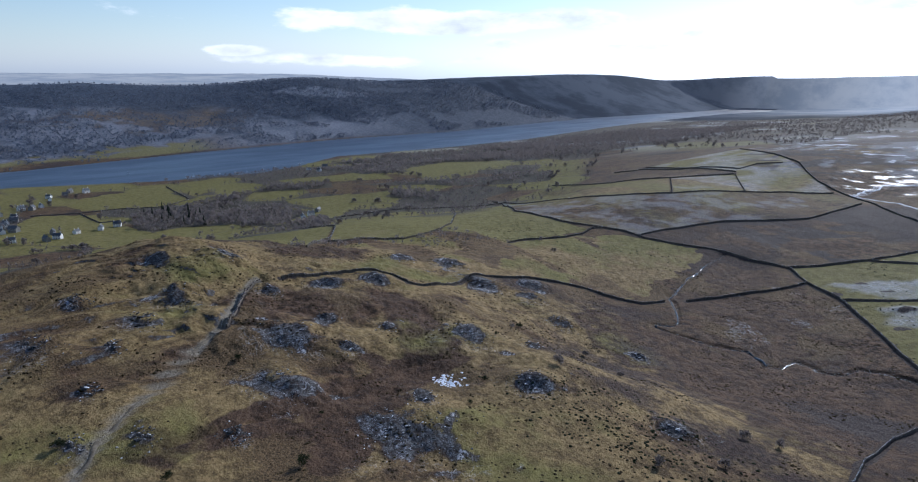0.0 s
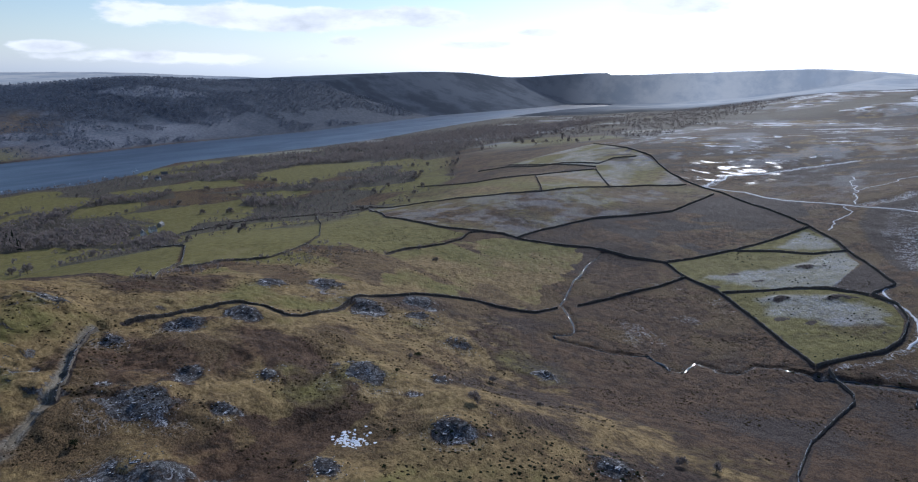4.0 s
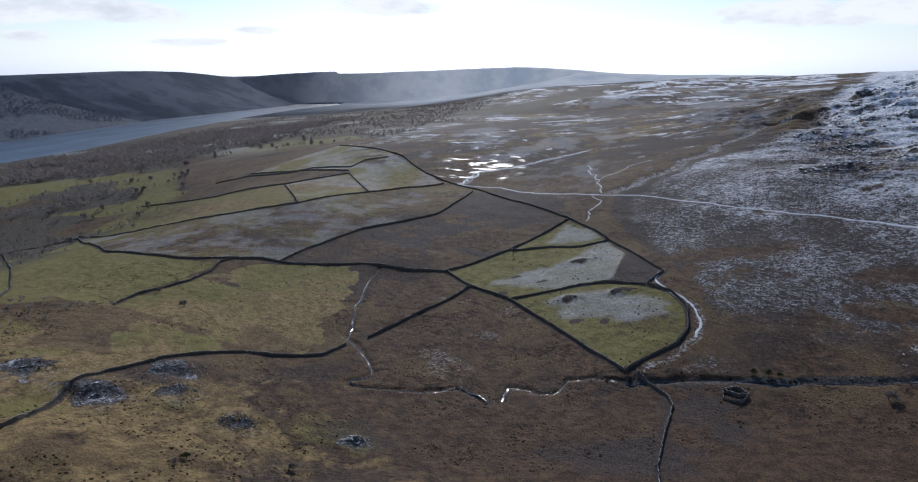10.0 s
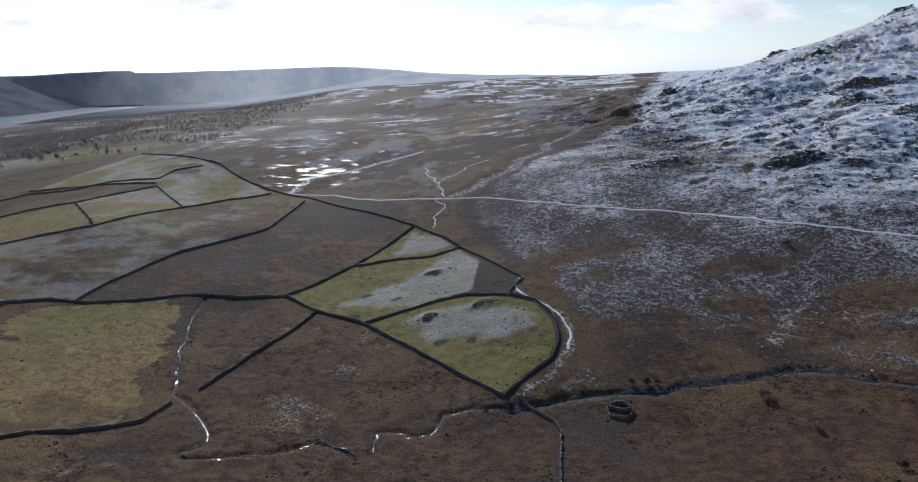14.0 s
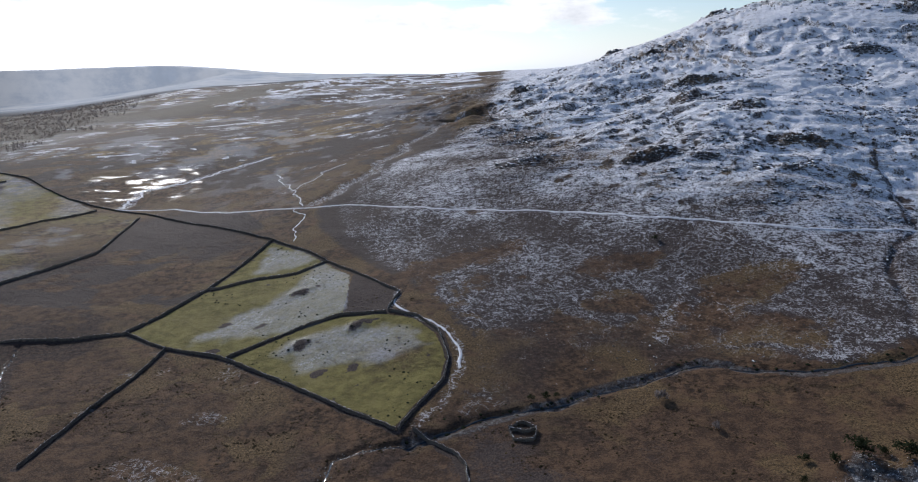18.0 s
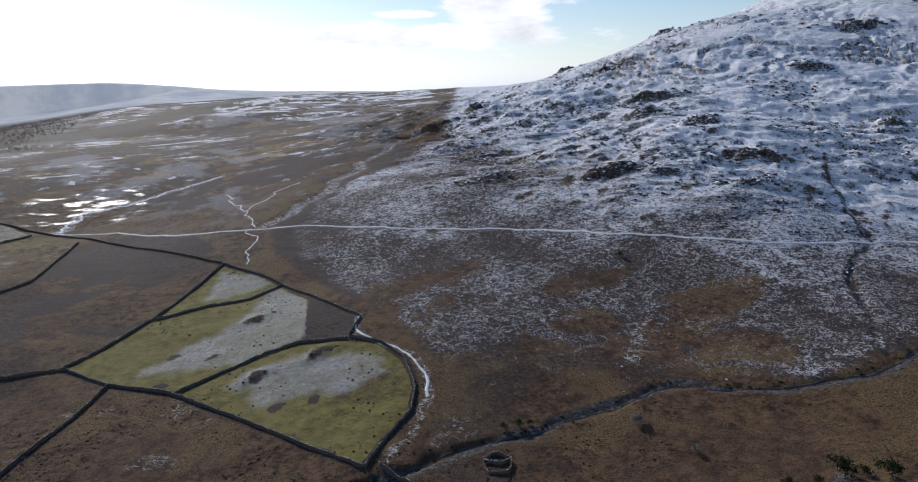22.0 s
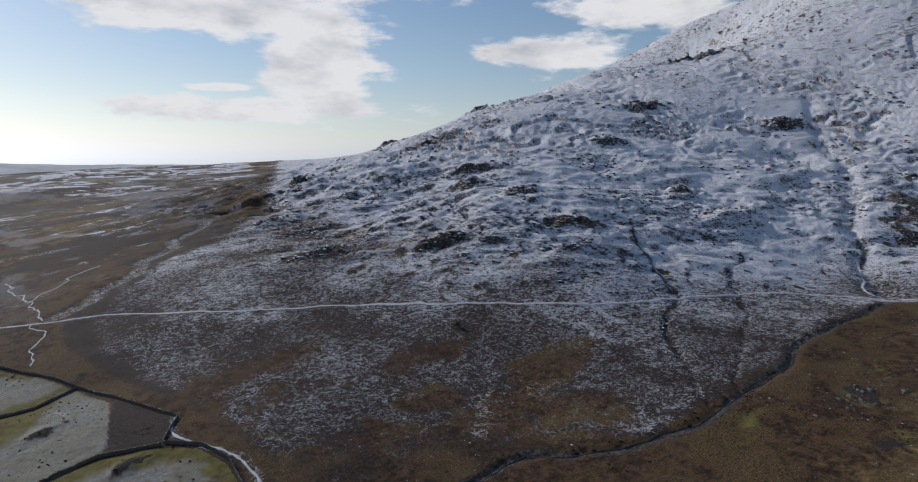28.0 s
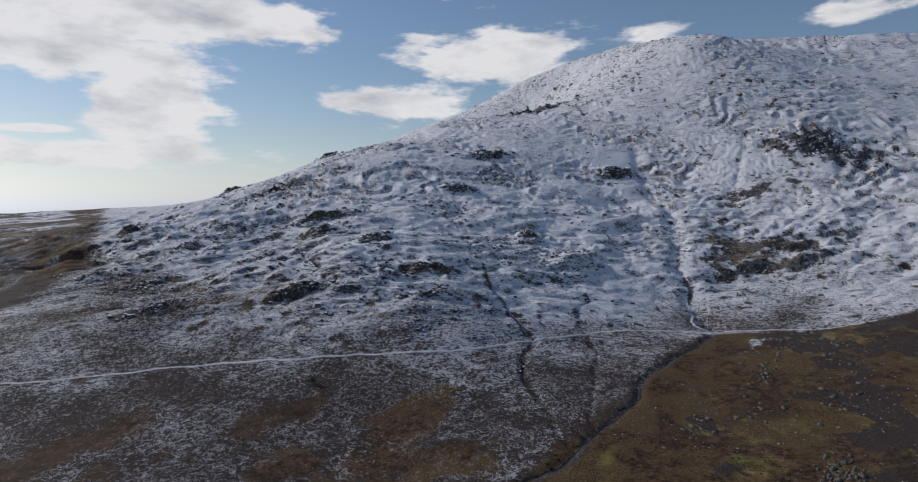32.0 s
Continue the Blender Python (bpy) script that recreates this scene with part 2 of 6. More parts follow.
PATH_FORE = [(-236, 62), (-232, 56), (-215, 40), (-190, 24), (-177, 12), (-160, -8), (-155, -17), (-139, -31), (-128, -46), (-117, -57), (-104, -67), (-88, -80)]
DITCH_FORE = [(-103, 85), (-109, 68), (-105, 37), (-99, 14), (-101, -9), (-102, -28), (-102, -41)]
RUST_FORE = [(-168, 104), (-130, 98), (-106, 78), (-98, 50), (-86, 18), (-66, -6)]
GHYLL = [(55, 630), (80, 648), (92, 672), (128, 700), (140, 742), (178, 775), (186, 815), (225, 840), (246, 877), (300, 930)]
GULLIES = [[(617, 566), (512, 477), (482, 437), (435, 387), (412, 350), (399, 333), (362, 315), (335, 295), (315, 271), (285, 240)],
           [(1029, 525), (964, 490), (911, 447), (852, 403), (789, 367), (714, 337), (669, 322), (646, 303), (597, 284), (545, 245)],
           [(1120, 376), (1095, 369), (1021, 359), (972, 350), (911, 366), (852, 403)],
           [(529, 350), (479, 338), (422, 291), (362, 264), (309, 240)], [(373, 325), (324, 281), (298, 238)]]
STREAK = [(257, 378), (235, 344), (212, 325), (191, 304)]
# crags that stand out of the fell: place, reach along and across, turn, rise
CRAGS = [(648, 1105, 30, 22, 40, 9), (765, 985, 34, 20, 40, 7), (395, 930, 70, 20, 48, 8), (462, 640, 14, 36, 10, 6), (448, 544, 22, 14, -30, 5), (240, 582, 24, 10, -25, 5),
         (588, 882, 40, 13, -30, 6), (426, 456, 24, 12, -30, 5), (622, 477, 18, 10, -30, 6), (320, 500, 30, 9, -35, 4), (520, 700, 34, 10, -35, 5), (380, 420, 26, 8, -35, 3),
         (700, 640, 30, 12, -40, 6), (300, 700, 26, 10, -10, 4), (1150, 790, 80, 12, -45, 7), (1090, 260, 26, 75, 0, 8), (940, 520, 36, 14, -40, 8), (860, 700, 40, 14, -40, 8)]
# stony patches on the near knolls: place and reach
SCREE = [(-155, 34, 15), (-118, 10, 13), (-61, 28, 20), (-113, 109, 13), (-190, 197, 15), (-215, 94, 11), (-203, 120, 10), (-57, 90, 9), (-216, 58, 8), (-178, 235, 13),
         (-120, 196, 9), (-199, -15, 10), (-199, -60, 15), (-110, -46, 7), (-119, -64, 7), (-225, 11, 12), (-3, 111, 8),
         (-240, -30, 8), (-262, 58, 7), (-272, 20, 8), (-180, -32, 6), (-150, -50, 6), (-166, 62, 7), (-142, 82, 6), (-90, 132, 6), (-76, 48, 7), 
         (-130, 50, 5), (-95, -20, 6), (-160, 215, 9), (-232, 210, 12), (-250, 178, 10), (-70, 200, 5), (190, 185, 10), (206, 176, 9)]
RIM_R, EYE = 4600.0, 225.0


def thin_plate(spots):
    s = np.array(spots, float)
    p, z = s[:, :2] / 1000, s[:, 2]
    n = len(p)
    d2 = ((p[:, None] - p[None]) ** 2).sum(-1)
    k = np.zeros((n + 3, n + 3))
    k[:n, :n] = 0.5 * d2 * np.log(d2 + 1e-12) + 2e-4 * np.eye(n)
    k[:n, n], k[:n, n + 1:] = 1, p
    k[n:, :n] = k[:n, n:].T
    w = np.linalg.solve(k, np.concatenate([z, [0, 0, 0]]))
    return p, w


SHEET = thin_plate(MOOR + FIELDS + FELL + SUMMIT + PLAIN + EAST + [
    (RIM_R * math.sin(radians(a)), RIM_R * math.cos(radians(a)), EYE + RIM_R * math.tan(radians(e))) for a, e in RIM])


def base_height(x, y):
    p, w = SHEET
    u, v = np.asarray(x, float) / 1000, np.asarray(y, float) / 1000
    z = w[-3] + w[-2] * u + w[-1] * v
    for (px, py), k in zip(p, w):
        d2 = (u - px) ** 2 + (v - py) ** 2
        z = z + k * 0.5 * d2 * np.log(d2 + 1e-12)
    return z


def east_side(x, y):
    """1 beyond the lake, 0 on the near side."""
    middle = np.interp(y, [-500, 150, 700, 1300, 1700, 2300, 2900, 3600, 4130, 4800], [-1640, -1560, -1550, -1600, -1580, -1680, -1700, -1655, -1640, -1660])
    return smooth(10, -10, x - middle)


def height(x, y):
    x, y = np.array(x, float), np.array(y, float)
    r = np.hypot(x, y)
    z = base_height(x, y)
    near = smooth(1500, 500, r)
    fell = smooth(105, 190, z) * smooth(100, 300, x) * smooth(1500, 1000, y - 0.35 * x)
    z = z + near * (1 - fell) * 1.2 * fbm(x, y, 60, 4, 3)
    far = smooth(900, 2600, r)
    z = z + far * (9 - 4 * smooth(2700, 3400, r)) * fbm(x, y, 420, 5, 11) * smooth(0, 60, z)
    knolls = bump(x, y, -200, 60, 190, 150, 20) * (1 - smooth(200, 330, y))
    b = knolls > 0.01
    if b.any():
        # bedded scarps across the rocky knoll
        k = smooth(0.12, 0.6, bump(x[b], y[b], -240, -25, 95, 85, 0))
        for pitch, tall, seed in ((34, 5.0, 23), (13, 1.8, 29)):
            s = (-0.96 * x[b] + 0.28 * y[b]) / pitch + 0.75 * fbm(x[b], y[b], 1.3 * pitch, 4, seed)
            f = s - np.floor(s)
            z[b] += k * tall * (0.3 * f + 0.7 * smooth(0.0, 0.26, f) - f) * smooth(-0.8, 0.0, fbm(x[b], y[b], 50, 2, seed + 1))
        z[b] += knolls[b] * (3.4 * fbm(x[b], y[b], 45, 4, 21) + 1.2 * np.abs(fbm(x[b], y[b], 16, 4, 25)))
    for cx, cy, rad in SCREE:
        b = np.hypot(x - cx, y - cy) < 2.8 * rad
        if b.any():
            rough = fbm(x[b], y[b], 7, 4, 27)
            front = smooth(-0.85, 0.15, (y[b] - cy - 0.3 * (x[b] - cx)) / rad + 0.25 * rough)
            z[b] += bump(x[b], y[b], cx - 0.15 * rad, cy + 0.5 * rad, 1.15 * rad, 0.8 * rad, 15) * front * (0.25 * rad + 0.7 * np.abs(rough))
    z = z + 15 * bump(x, y, 110, 1790, 170, 120, 10) + 9 * bump(x, y, 300, 2300, 220, 160, 0)
    for hx, hy, hr in ((24, 454, 10), (15, 384, 8), (48, 386, 9)):
        z = z + 2.2 * bump(x, y, hx, hy, hr, 0.6 * hr, 20)
    z = z + 7 * bump(x, y, 690, 1480, 14, 12) + 3 * bump(x, y, 672, 1472, 10, 10)
    # ledges that dip to the north-east across the fell
    b = fell > 0.003
    if b.any():
        xb, yb, fb = x[b], y[b], fell[b]
        u, v = 0.80 * xb - 0.60 * yb, 0.60 * xb + 0.80 * yb
        zb = z[b]
        upper = smooth(190, 270, zb)
        z[b] += fb * (6 - 2 * upper) * fbm(xb, yb, 150, 3, 51)
        for size, levels, tall, seed in ((60, 3.0, 7.0, 31), (24, 3.0, 5.4, 41), (11, 2.4, 3.2, 45), (5.5, 2.4, 1.6, 47)):
            s = fbm(u * 0.42, v, size, 4, seed, 0.55) * levels
            f = s - np.floor(s)
            z[b] += fb * (1 - upper) * tall / levels * (np.floor(s) + 0.30 * f + 0.70 * smooth(0.74, 1.0, f)) * smooth(-0.9, 0.3, fbm(xb, yb, 120, 2, seed + 7))
        # higher up the beds run level round the hill
        for pitch, size, seed in ((15.0, 70, 53), (6.5, 30, 57), (3.0, 13, 59)):
            s = zb / pitch + 1.5 * fbm(xb, yb, size, 4, seed)
            f = s - np.floor(s)
            z[b] += fb * upper * (1 - 0.35 * smooth(280, 400, zb)) * pitch * (0.30 * f + 0.70 * smooth(0.70, 1.0, f) - f) * smooth(-0.7, 0.35, fbm(xb, yb, 90, 3, seed + 7))
        z[b] += fb * upper * 0.6 * np.abs(fbm(xb, yb, 14, 3, 58))
        for cx, cy, rx, ry, turn, rise in CRAGS:
            near_ = np.hypot(xb - cx, yb - cy) < 3 * max(rx, ry)
            if near_.any():
                xs, ys = xb[near_], yb[near_]
                rough = fbm(xs, ys, 12, 3, 63)
                front = smooth(-0.5, 0.1, (0.6 * (xs - cx) + 0.8 * (ys - cy)) / min(rx, ry) + 0.7 * rough)
                k = z[b]
                k[near_] += fb[near_] * rise * bump(xs, ys, cx + 0.2 * ry, cy + 0.3 * ry, 1.1 * rx, 1.2 * ry, turn) * front * (1 + 0.5 * rough)
                z[b] = k
    # becks and gullies cut in, the foot of the fell rolls
    for line, deep, wide in [(BECK_LOW, 1.1, 1.7), (BECK_UP, 1.5, 2.6), (GHYLL, 1.6, 8.0), (DITCH_FORE, 1.0, 1.4), (PATH_FORE, 1.2, 2.4)] + [(GULLIES[0], 0.9, 2.0), (GULLIES[1], 3.6, 8.0), (GULLIES[2], 2.5, 6.0)] + [(g, 0.8, 1.8) for g in GULLIES[3:]]:
        box = (x > min(p[0] for p in line) - 30) & (x < max(p[0] for p in line) + 30) & (y > min(p[1] for p in line) - 30) & (y < max(p[1] for p in line) + 30)
        if box.any():
            d = line_distance(x[box] + 5.0 * fbm(x[box], y[box], 22, 3, 95) * ((deep < 1.0) | (deep > 2.0)) + 1.5 * fbm(x[box], y[box], 8, 2, 95), y[box] + 1.5 * fbm(x[box], y[box], 8, 2, 97), line)
            z[box] = z[box] - deep * np.exp(-(d / wide) ** 2)
    # lake bed
    shore = line_distance(x, y, LAKE + LAKE[:1])
    wet = inside(x, y, LAKE)
    east = east_side(x, y)
    flat_bank = smooth(1500, 2500, y) * (1 - east)
    rise_ = (0.05 - 0.042 * flat_bank + 0.19 * east) + shore * (0.00010 - 0.00003 * flat_bank + 0.0002 * east)
    z = np.minimum(z, 1 + shore * rise_ + 185 * smooth(4600, 4780, r) * smooth(3300, 3700, y))
    z = np.where(wet, -np.minimum(6, 0.4 + shore * 0.1), np.maximum(z, 0.3 + np.minimum(shore, 30) * 0.03))
    return z

# ---- materials ----
def nodes_of(name):
    m = bpy.data.materials.new(name)
    m.use_nodes = True
    t = m.node_tree
    t.nodes.clear()
    out = t.nodes.new("ShaderNodeOutputMaterial")
    b = t.nodes.new("ShaderNodeBsdfPrincipled")
    t.links.new(b.outputs[0], out.inputs["Surface"])
    return m, t, b


def put(t, socket, value):
    if isinstance(value, bpy.types.NodeSocket):
        t.links.new(value, socket)
    elif isinstance(value, (tuple, list)) and len(value) == 3 and socket.type == "RGBA":
        socket.default_value = (*value, 1)
    else:
        socket.default_value = value


def mix(t, fac, a, b):
    n = t.nodes.new("ShaderNodeMix")
    n.data_type = "RGBA"
    put(t, n.inputs[0], fac), put(t, n.inputs[6], a), put(t, n.inputs[7], b)
    return n.outputs[2]


def maths(t, op, a, b=0.0, clamp=False):
    n = t.nodes.new("ShaderNodeMath")
    n.operation, n.use_clamp = op, clamp
    put(t, n.inputs[0], a), put(t, n.inputs[1], b)
    return n.outputs[0]


def step(t, v, lo, hi, a=0.0, b=1.0):
    n = t.nodes.new("ShaderNodeMapRange")
    n.interpolation_type = "SMOOTHSTEP"
    put(t, n.inputs[0], v)
    for k, value in enumerate((lo, hi, a, b)):
        put(t, n.inputs[1 + k], value)
    return n.outputs[0]


def place(t, stretch=(1, 1, 1)):
    g = t.nodes.new("ShaderNodeNewGeometry")
    m = t.nodes.new("ShaderNodeMapping")
    m.inputs["Scale"].default_value = stretch
    t.links.new(g.outputs["Position"], m.inputs[0])
    return m.outputs[0]


def grain(t, where, metres, detail=5.0, rough=0.6, warp=0.0):
    n = t.nodes.new("ShaderNodeTexNoise")
    t.links.new(where, n.inputs["Vector"])
    n.inputs["Scale"].default_value, n.inputs["Detail"].default_value, n.inputs["Roughness"].default_value = 1 / metres, detail, rough
    n.inputs["Distortion"].default_value = warp
    return n.outputs[0]


def relief(t, b, heights):
    normal = None
    for value, metres, strength in heights:
        n = t.nodes.new("ShaderNodeBump")
        n.inputs["Distance"].default_value, n.inputs["Strength"].default_value = metres, strength
        t.links.new(value, n.inputs["Height"])
        if normal:
            t.links.new(normal, n.inputs["Normal"])
        normal = n.outputs[0]
    t.links.new(normal, b.inputs["Normal"])


def mask(t, name):
    n = t.nodes.new("ShaderNodeAttribute")
    n.attribute_name = name
    return n.outputs["Fac"]


def bedding(t):
    """Positions drawn out along the strike of the fell's rock beds."""
    g = t.nodes.new("ShaderNodeNewGeometry")
    c = t.nodes.new("ShaderNodeCombineXYZ")
    for k, way in enumerate(((0.24, -0.18, 0.0), (0.36, 0.48, 0.0), (0.0, 0.0, 2.2))):
        d = t.nodes.new("ShaderNodeVectorMath")
        d.operation = "DOT_PRODUCT"
        t.links.new(g.outputs["Position"], d.inputs[0])
        d.inputs[1].default_value = way
        t.links.new(d.outputs["Value"], c.inputs[k])
    return c.outputs[0]


SNOW = (0.80, 0.81, 0.84)


def ground_material():
    m, t, b = nodes_of("ground_cover")
    p = place(t)
    fine, mid, big, huge = grain(t, p, 0.8, 4, 0.7), grain(t, p, 6, 5, 0.65), grain(t, p, 38, 5, 0.6, 0.6), grain(t, p, 170, 4, 0.55, 0.4)
    tuft = grain(t, p, 2.1, 5, 0.75)
    # bracken, grass and heather on the open moor
    bracken = mix(t, step(t, maths(t, "ADD", maths(t, "MULTIPLY", mid, 0.5), maths(t, "MULTIPLY", tuft, 0.5)), 0.40, 0.60), (0.036, 0.024, 0.016), (0.136, 0.081, 0.046))
    bent = mix(t, step(t, fine, 0.38, 0.62), (0.056, 0.038, 0.020), (0.179, 0.119, 0.059))
    peat = mix(t, step(t, tuft, 0.3, 0.7), (0.021, 0.017, 0.015), (0.090, 0.058, 0.044))
    moor = mix(t, step(t, big, 0.45, 0.56), bracken, bent)
    moor = mix(t, step(t, huge, 0.51, 0.60), moor, peat)
    rust = mix(t, step(t, maths(t, "ADD", maths(t, "MULTIPLY", mid, 0.5), maths(t, "MULTIPLY", fine, 0.5)), 0.40, 0.60), (0.044, 0.028, 0.019), (0.120, 0.073, 0.043))
    straw = mix(t, step(t, maths(t, "ADD", maths(t, "MULTIPLY", mid, 0.4), maths(t, "MULTIPLY", tuft, 0.6)), 0.40, 0.60), (0.128, 0.088, 0.038), (0.305, 0.213, 0.094))
    straw = mix(t, step(t, big, 0.62, 0.78), straw, bracken)
    green = mix(t, step(t, mid, 0.3, 0.7), (0.120, 0.105, 0.032), (0.215, 0.183, 0.061))
    green = mix(t, step(t, big, 0.52, 0.72), green, (0.193, 0.161, 0.061))
    stone = mix(t, step(t, tuft, 0.35, 0.65), (0.027, 0.029, 0.033), (0.150, 0.149, 0.147))
    heath = mix(t, step(t, fine, 0.3, 0.7), (0.026, 0.021, 0.021), (0.093, 0.071, 0.061))
    # forest beyond the lake, its blue-grey tones hold painted distance haze
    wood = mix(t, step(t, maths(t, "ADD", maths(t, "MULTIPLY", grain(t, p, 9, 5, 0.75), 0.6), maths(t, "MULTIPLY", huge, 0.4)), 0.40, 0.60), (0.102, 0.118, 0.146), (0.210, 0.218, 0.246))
    c = mix(t, step(t, maths(t, "ADD", mask(t, "straw"), maths(t, "MULTIPLY", mid, 0.5)), 0.55, 0.95), moor, straw)
    c = mix(t, step(t, maths(t, "ADD", mask(t, "red"), maths(t, "MULTIPLY", mid, 0.4)), 0.50, 0.85), c, rust)
    c = mix(t, step(t, maths(t, "ADD", mask(t, "green"), maths(t, "MULTIPLY", mid, 0.4)), 0.50, 0.85), c, green)
    c = mix(t, step(t, maths(t, "ADD", mask(t, "heath"), maths(t, "MULTIPLY", tuft, 0.8)), 0.70, 1.0), c, heath)
    c = mix(t, mask(t, "wood"), c, mix(t, step(t, tuft, 0.35, 0.65), (0.042, 0.038, 0.030), (0.130, 0.112, 0.082)))
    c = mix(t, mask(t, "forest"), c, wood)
    # dark conifers, with a blue cast of haze mixed into their colour
    hazy_spruce = mix(t, step(t, grain(t, p, 14, 5, 0.7), 0.38, 0.62), (0.032, 0.043, 0.062), (0.076, 0.093, 0.124))
    c = mix(t, mask(t, "conifer"), c, hazy_spruce)
    c = mix(t, step(t, maths(t, "ADD", mask(t, "rock"), maths(t, "MULTIPLY", tuft, 0.9)), 0.80, 1.05), c, stone)
    c = mix(t, mask(t, "path"), c, mix(t, step(t, fine, 0.3, 0.7), (0.16, 0.135, 0.10), (0.28, 0.25, 0.20)))
    # snow lies between the tufts, thicker where the mask is high
    speck = maths(t, "ADD", maths(t, "MULTIPLY", fine, 0.45), maths(t, "MULTIPLY", tuft, 0.55))
    beds = bedding(t)
    strata = grain(t, beds, 1.7, 4, 0.7, 0.4)
    shelf = grain(t, beds, 6.5, 5, 0.62, 0.5)
    speck = maths(t, "ADD", maths(t, "MULTIPLY", speck, 0.64), maths(t, "ADD", maths(t, "MULTIPLY", mid, 0.14), maths(t, "MULTIPLY", strata, 0.22)))
    sn = mask(t, "snow")
    edge = maths(t, "SUBTRACT", 0.635, maths(t, "MULTIPLY", sn, 0.24))
    cover = step(t, maths(t, "SUBTRACT", speck, edge), -0.015, 0.030)
    cover = maths(t, "MULTIPLY", cover, step(t, sn, 0.02, 0.12))
    cover = maths(t, "MULTIPLY", cover, step(t, maths(t, "ADD", sn, maths(t, "MULTIPLY", big, 0.3)), 0.40, 0.95, 0.38, 1.0))
    lace = step(t, maths(t, "ABSOLUTE", maths(t, "SUBTRACT", grain(t, p, 5.5, 4, 0.6, 0.8), 0.5)), 0.0, 0.022, 1.0, 0.0)
    cover = maths(t, "MAXIMUM", cover, maths(t, "MULTIPLY", lace, maths(t, "MULTIPLY", step(t, sn, 0.16, 0.42, 0.0, 0.7), step(t, big, 0.42, 0.56))))
    beds_out = step(t, maths(t, "ADD", maths(t, "MULTIPLY", shelf, 0.62), maths(t, "MULTIPLY", strata, 0.38)), 0.530, 0.555)
    blocks = step(t, maths(t, "ADD", maths(t, "MULTIPLY", strata, 0.6), maths(t, "MULTIPLY", tuft, 0.4)), 0.562, 0.590)
    crag = maths(t, "MULTIPLY", mask(t, "crag"), maths(t, "MAXIMUM", beds_out, blocks))
    c = mix(t, crag, c, stone)
    cover = maths(t, "MULTIPLY", cover, maths(t, "SUBTRACT", 1.0, maths(t, "MULTIPLY", crag, 0.9)))
    c = mix(t, cover, c, mix(t, step(t, mid, 0.3, 0.7), (0.70, 0.71, 0.75), SNOW))
    # hoar frost greys the short grass
    c = mix(t, maths(t, "MULTIPLY", mask(t, "frost"), step(t, tuft, 0.25, 0.75, 0.25, 0.75)), c, (0.47, 0.48, 0.51))
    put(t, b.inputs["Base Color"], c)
    put(t, b.inputs["Roughness"], mix_value(t, mask(t, "wet"), 0.85, 0.16))
    put(t, b.inputs["Specular IOR Level"], mix_value(t, mask(t, "wet"), 0.10, 0.5))
    relief(t, b, [(huge, 5.0, 0.25), (mid, 1.2, 0.8), (shelf, 2.4, 0.6), (tuft, 0.8, 1.0), (fine, 0.35, 1.0)])
    return m


def mix_value(t, fac, a, b):
    n = t.nodes.new("ShaderNodeMix")
    put(t, n.inputs[0], fac), put(t, n.inputs[2], a), put(t, n.inputs[3], b)
    return n.outputs[0]


def plain_material(name, low, high, metres=0.5, rough=0.85, bump_m=0.05, spec=0.3, snow=0.0):
    """A matt surface of two tones with stains and relief; snow: how much lies on what faces up."""
    m, t, b = nodes_of(name)
    p = place(t)
    a, c = grain(t, p, metres, 5, 0.65), grain(t, p, metres * 7, 4, 0.6)
    info = t.nodes.new("ShaderNodeObjectInfo")
    col = mix(t, step(t, a, 0.3, 0.7), low, high)
    col = mix(t, maths(t, "MULTIPLY", step(t, c, 0.45, 0.7), 0.5), col, tuple(v * 0.6 for v in low))
    col = mix(t, maths(t, "MULTIPLY", info.outputs["Random"], 0.25), col, tuple(min(1, v * 1.3) for v in high))
    if snow:
        g = t.nodes.new("ShaderNodeNewGeometry")
        s = t.nodes.new("ShaderNodeSeparateXYZ")
        t.links.new(g.outputs["Normal"], s.inputs[0])
        up = maths(t, "ADD", s.outputs[2], maths(t, "MULTIPLY", a, 0.9))
        col = mix(t, step(t, up, 1.45 - snow, 1.60 - snow), col, SNOW)
    put(t, b.inputs["Base Color"], col)
    b.inputs["Roughness"].default_value, b.inputs["Specular IOR Level"].default_value = rough, spec
    relief(t, b, [(a, bump_m, 0.8)])
    return m


def leaf_material(name, low, high, metres):
    """Thin sprays of twigs or leaves, which let some of the light through."""
    m = plain_material(name, low, high, metres, 0.9, 0.02, 0.1)
    t = m.node_tree
    b, out = t.nodes["Principled BSDF"], t.nodes["Material Output"]
    tr = t.nodes.new("ShaderNodeBsdfTranslucent")
    t.links.new(b.inputs["Base Color"].links[0].from_socket, tr.inputs["Color"])
    mx = t.nodes.new("ShaderNodeMixShader")
    mx.inputs[0].default_value = 0.5
    t.links.new(b.outputs[0], mx.inputs[1])
    t.links.new(tr.outputs[0], mx.inputs[2])
    t.links.new(mx.outputs[0], out.inputs["Surface"])
    return m


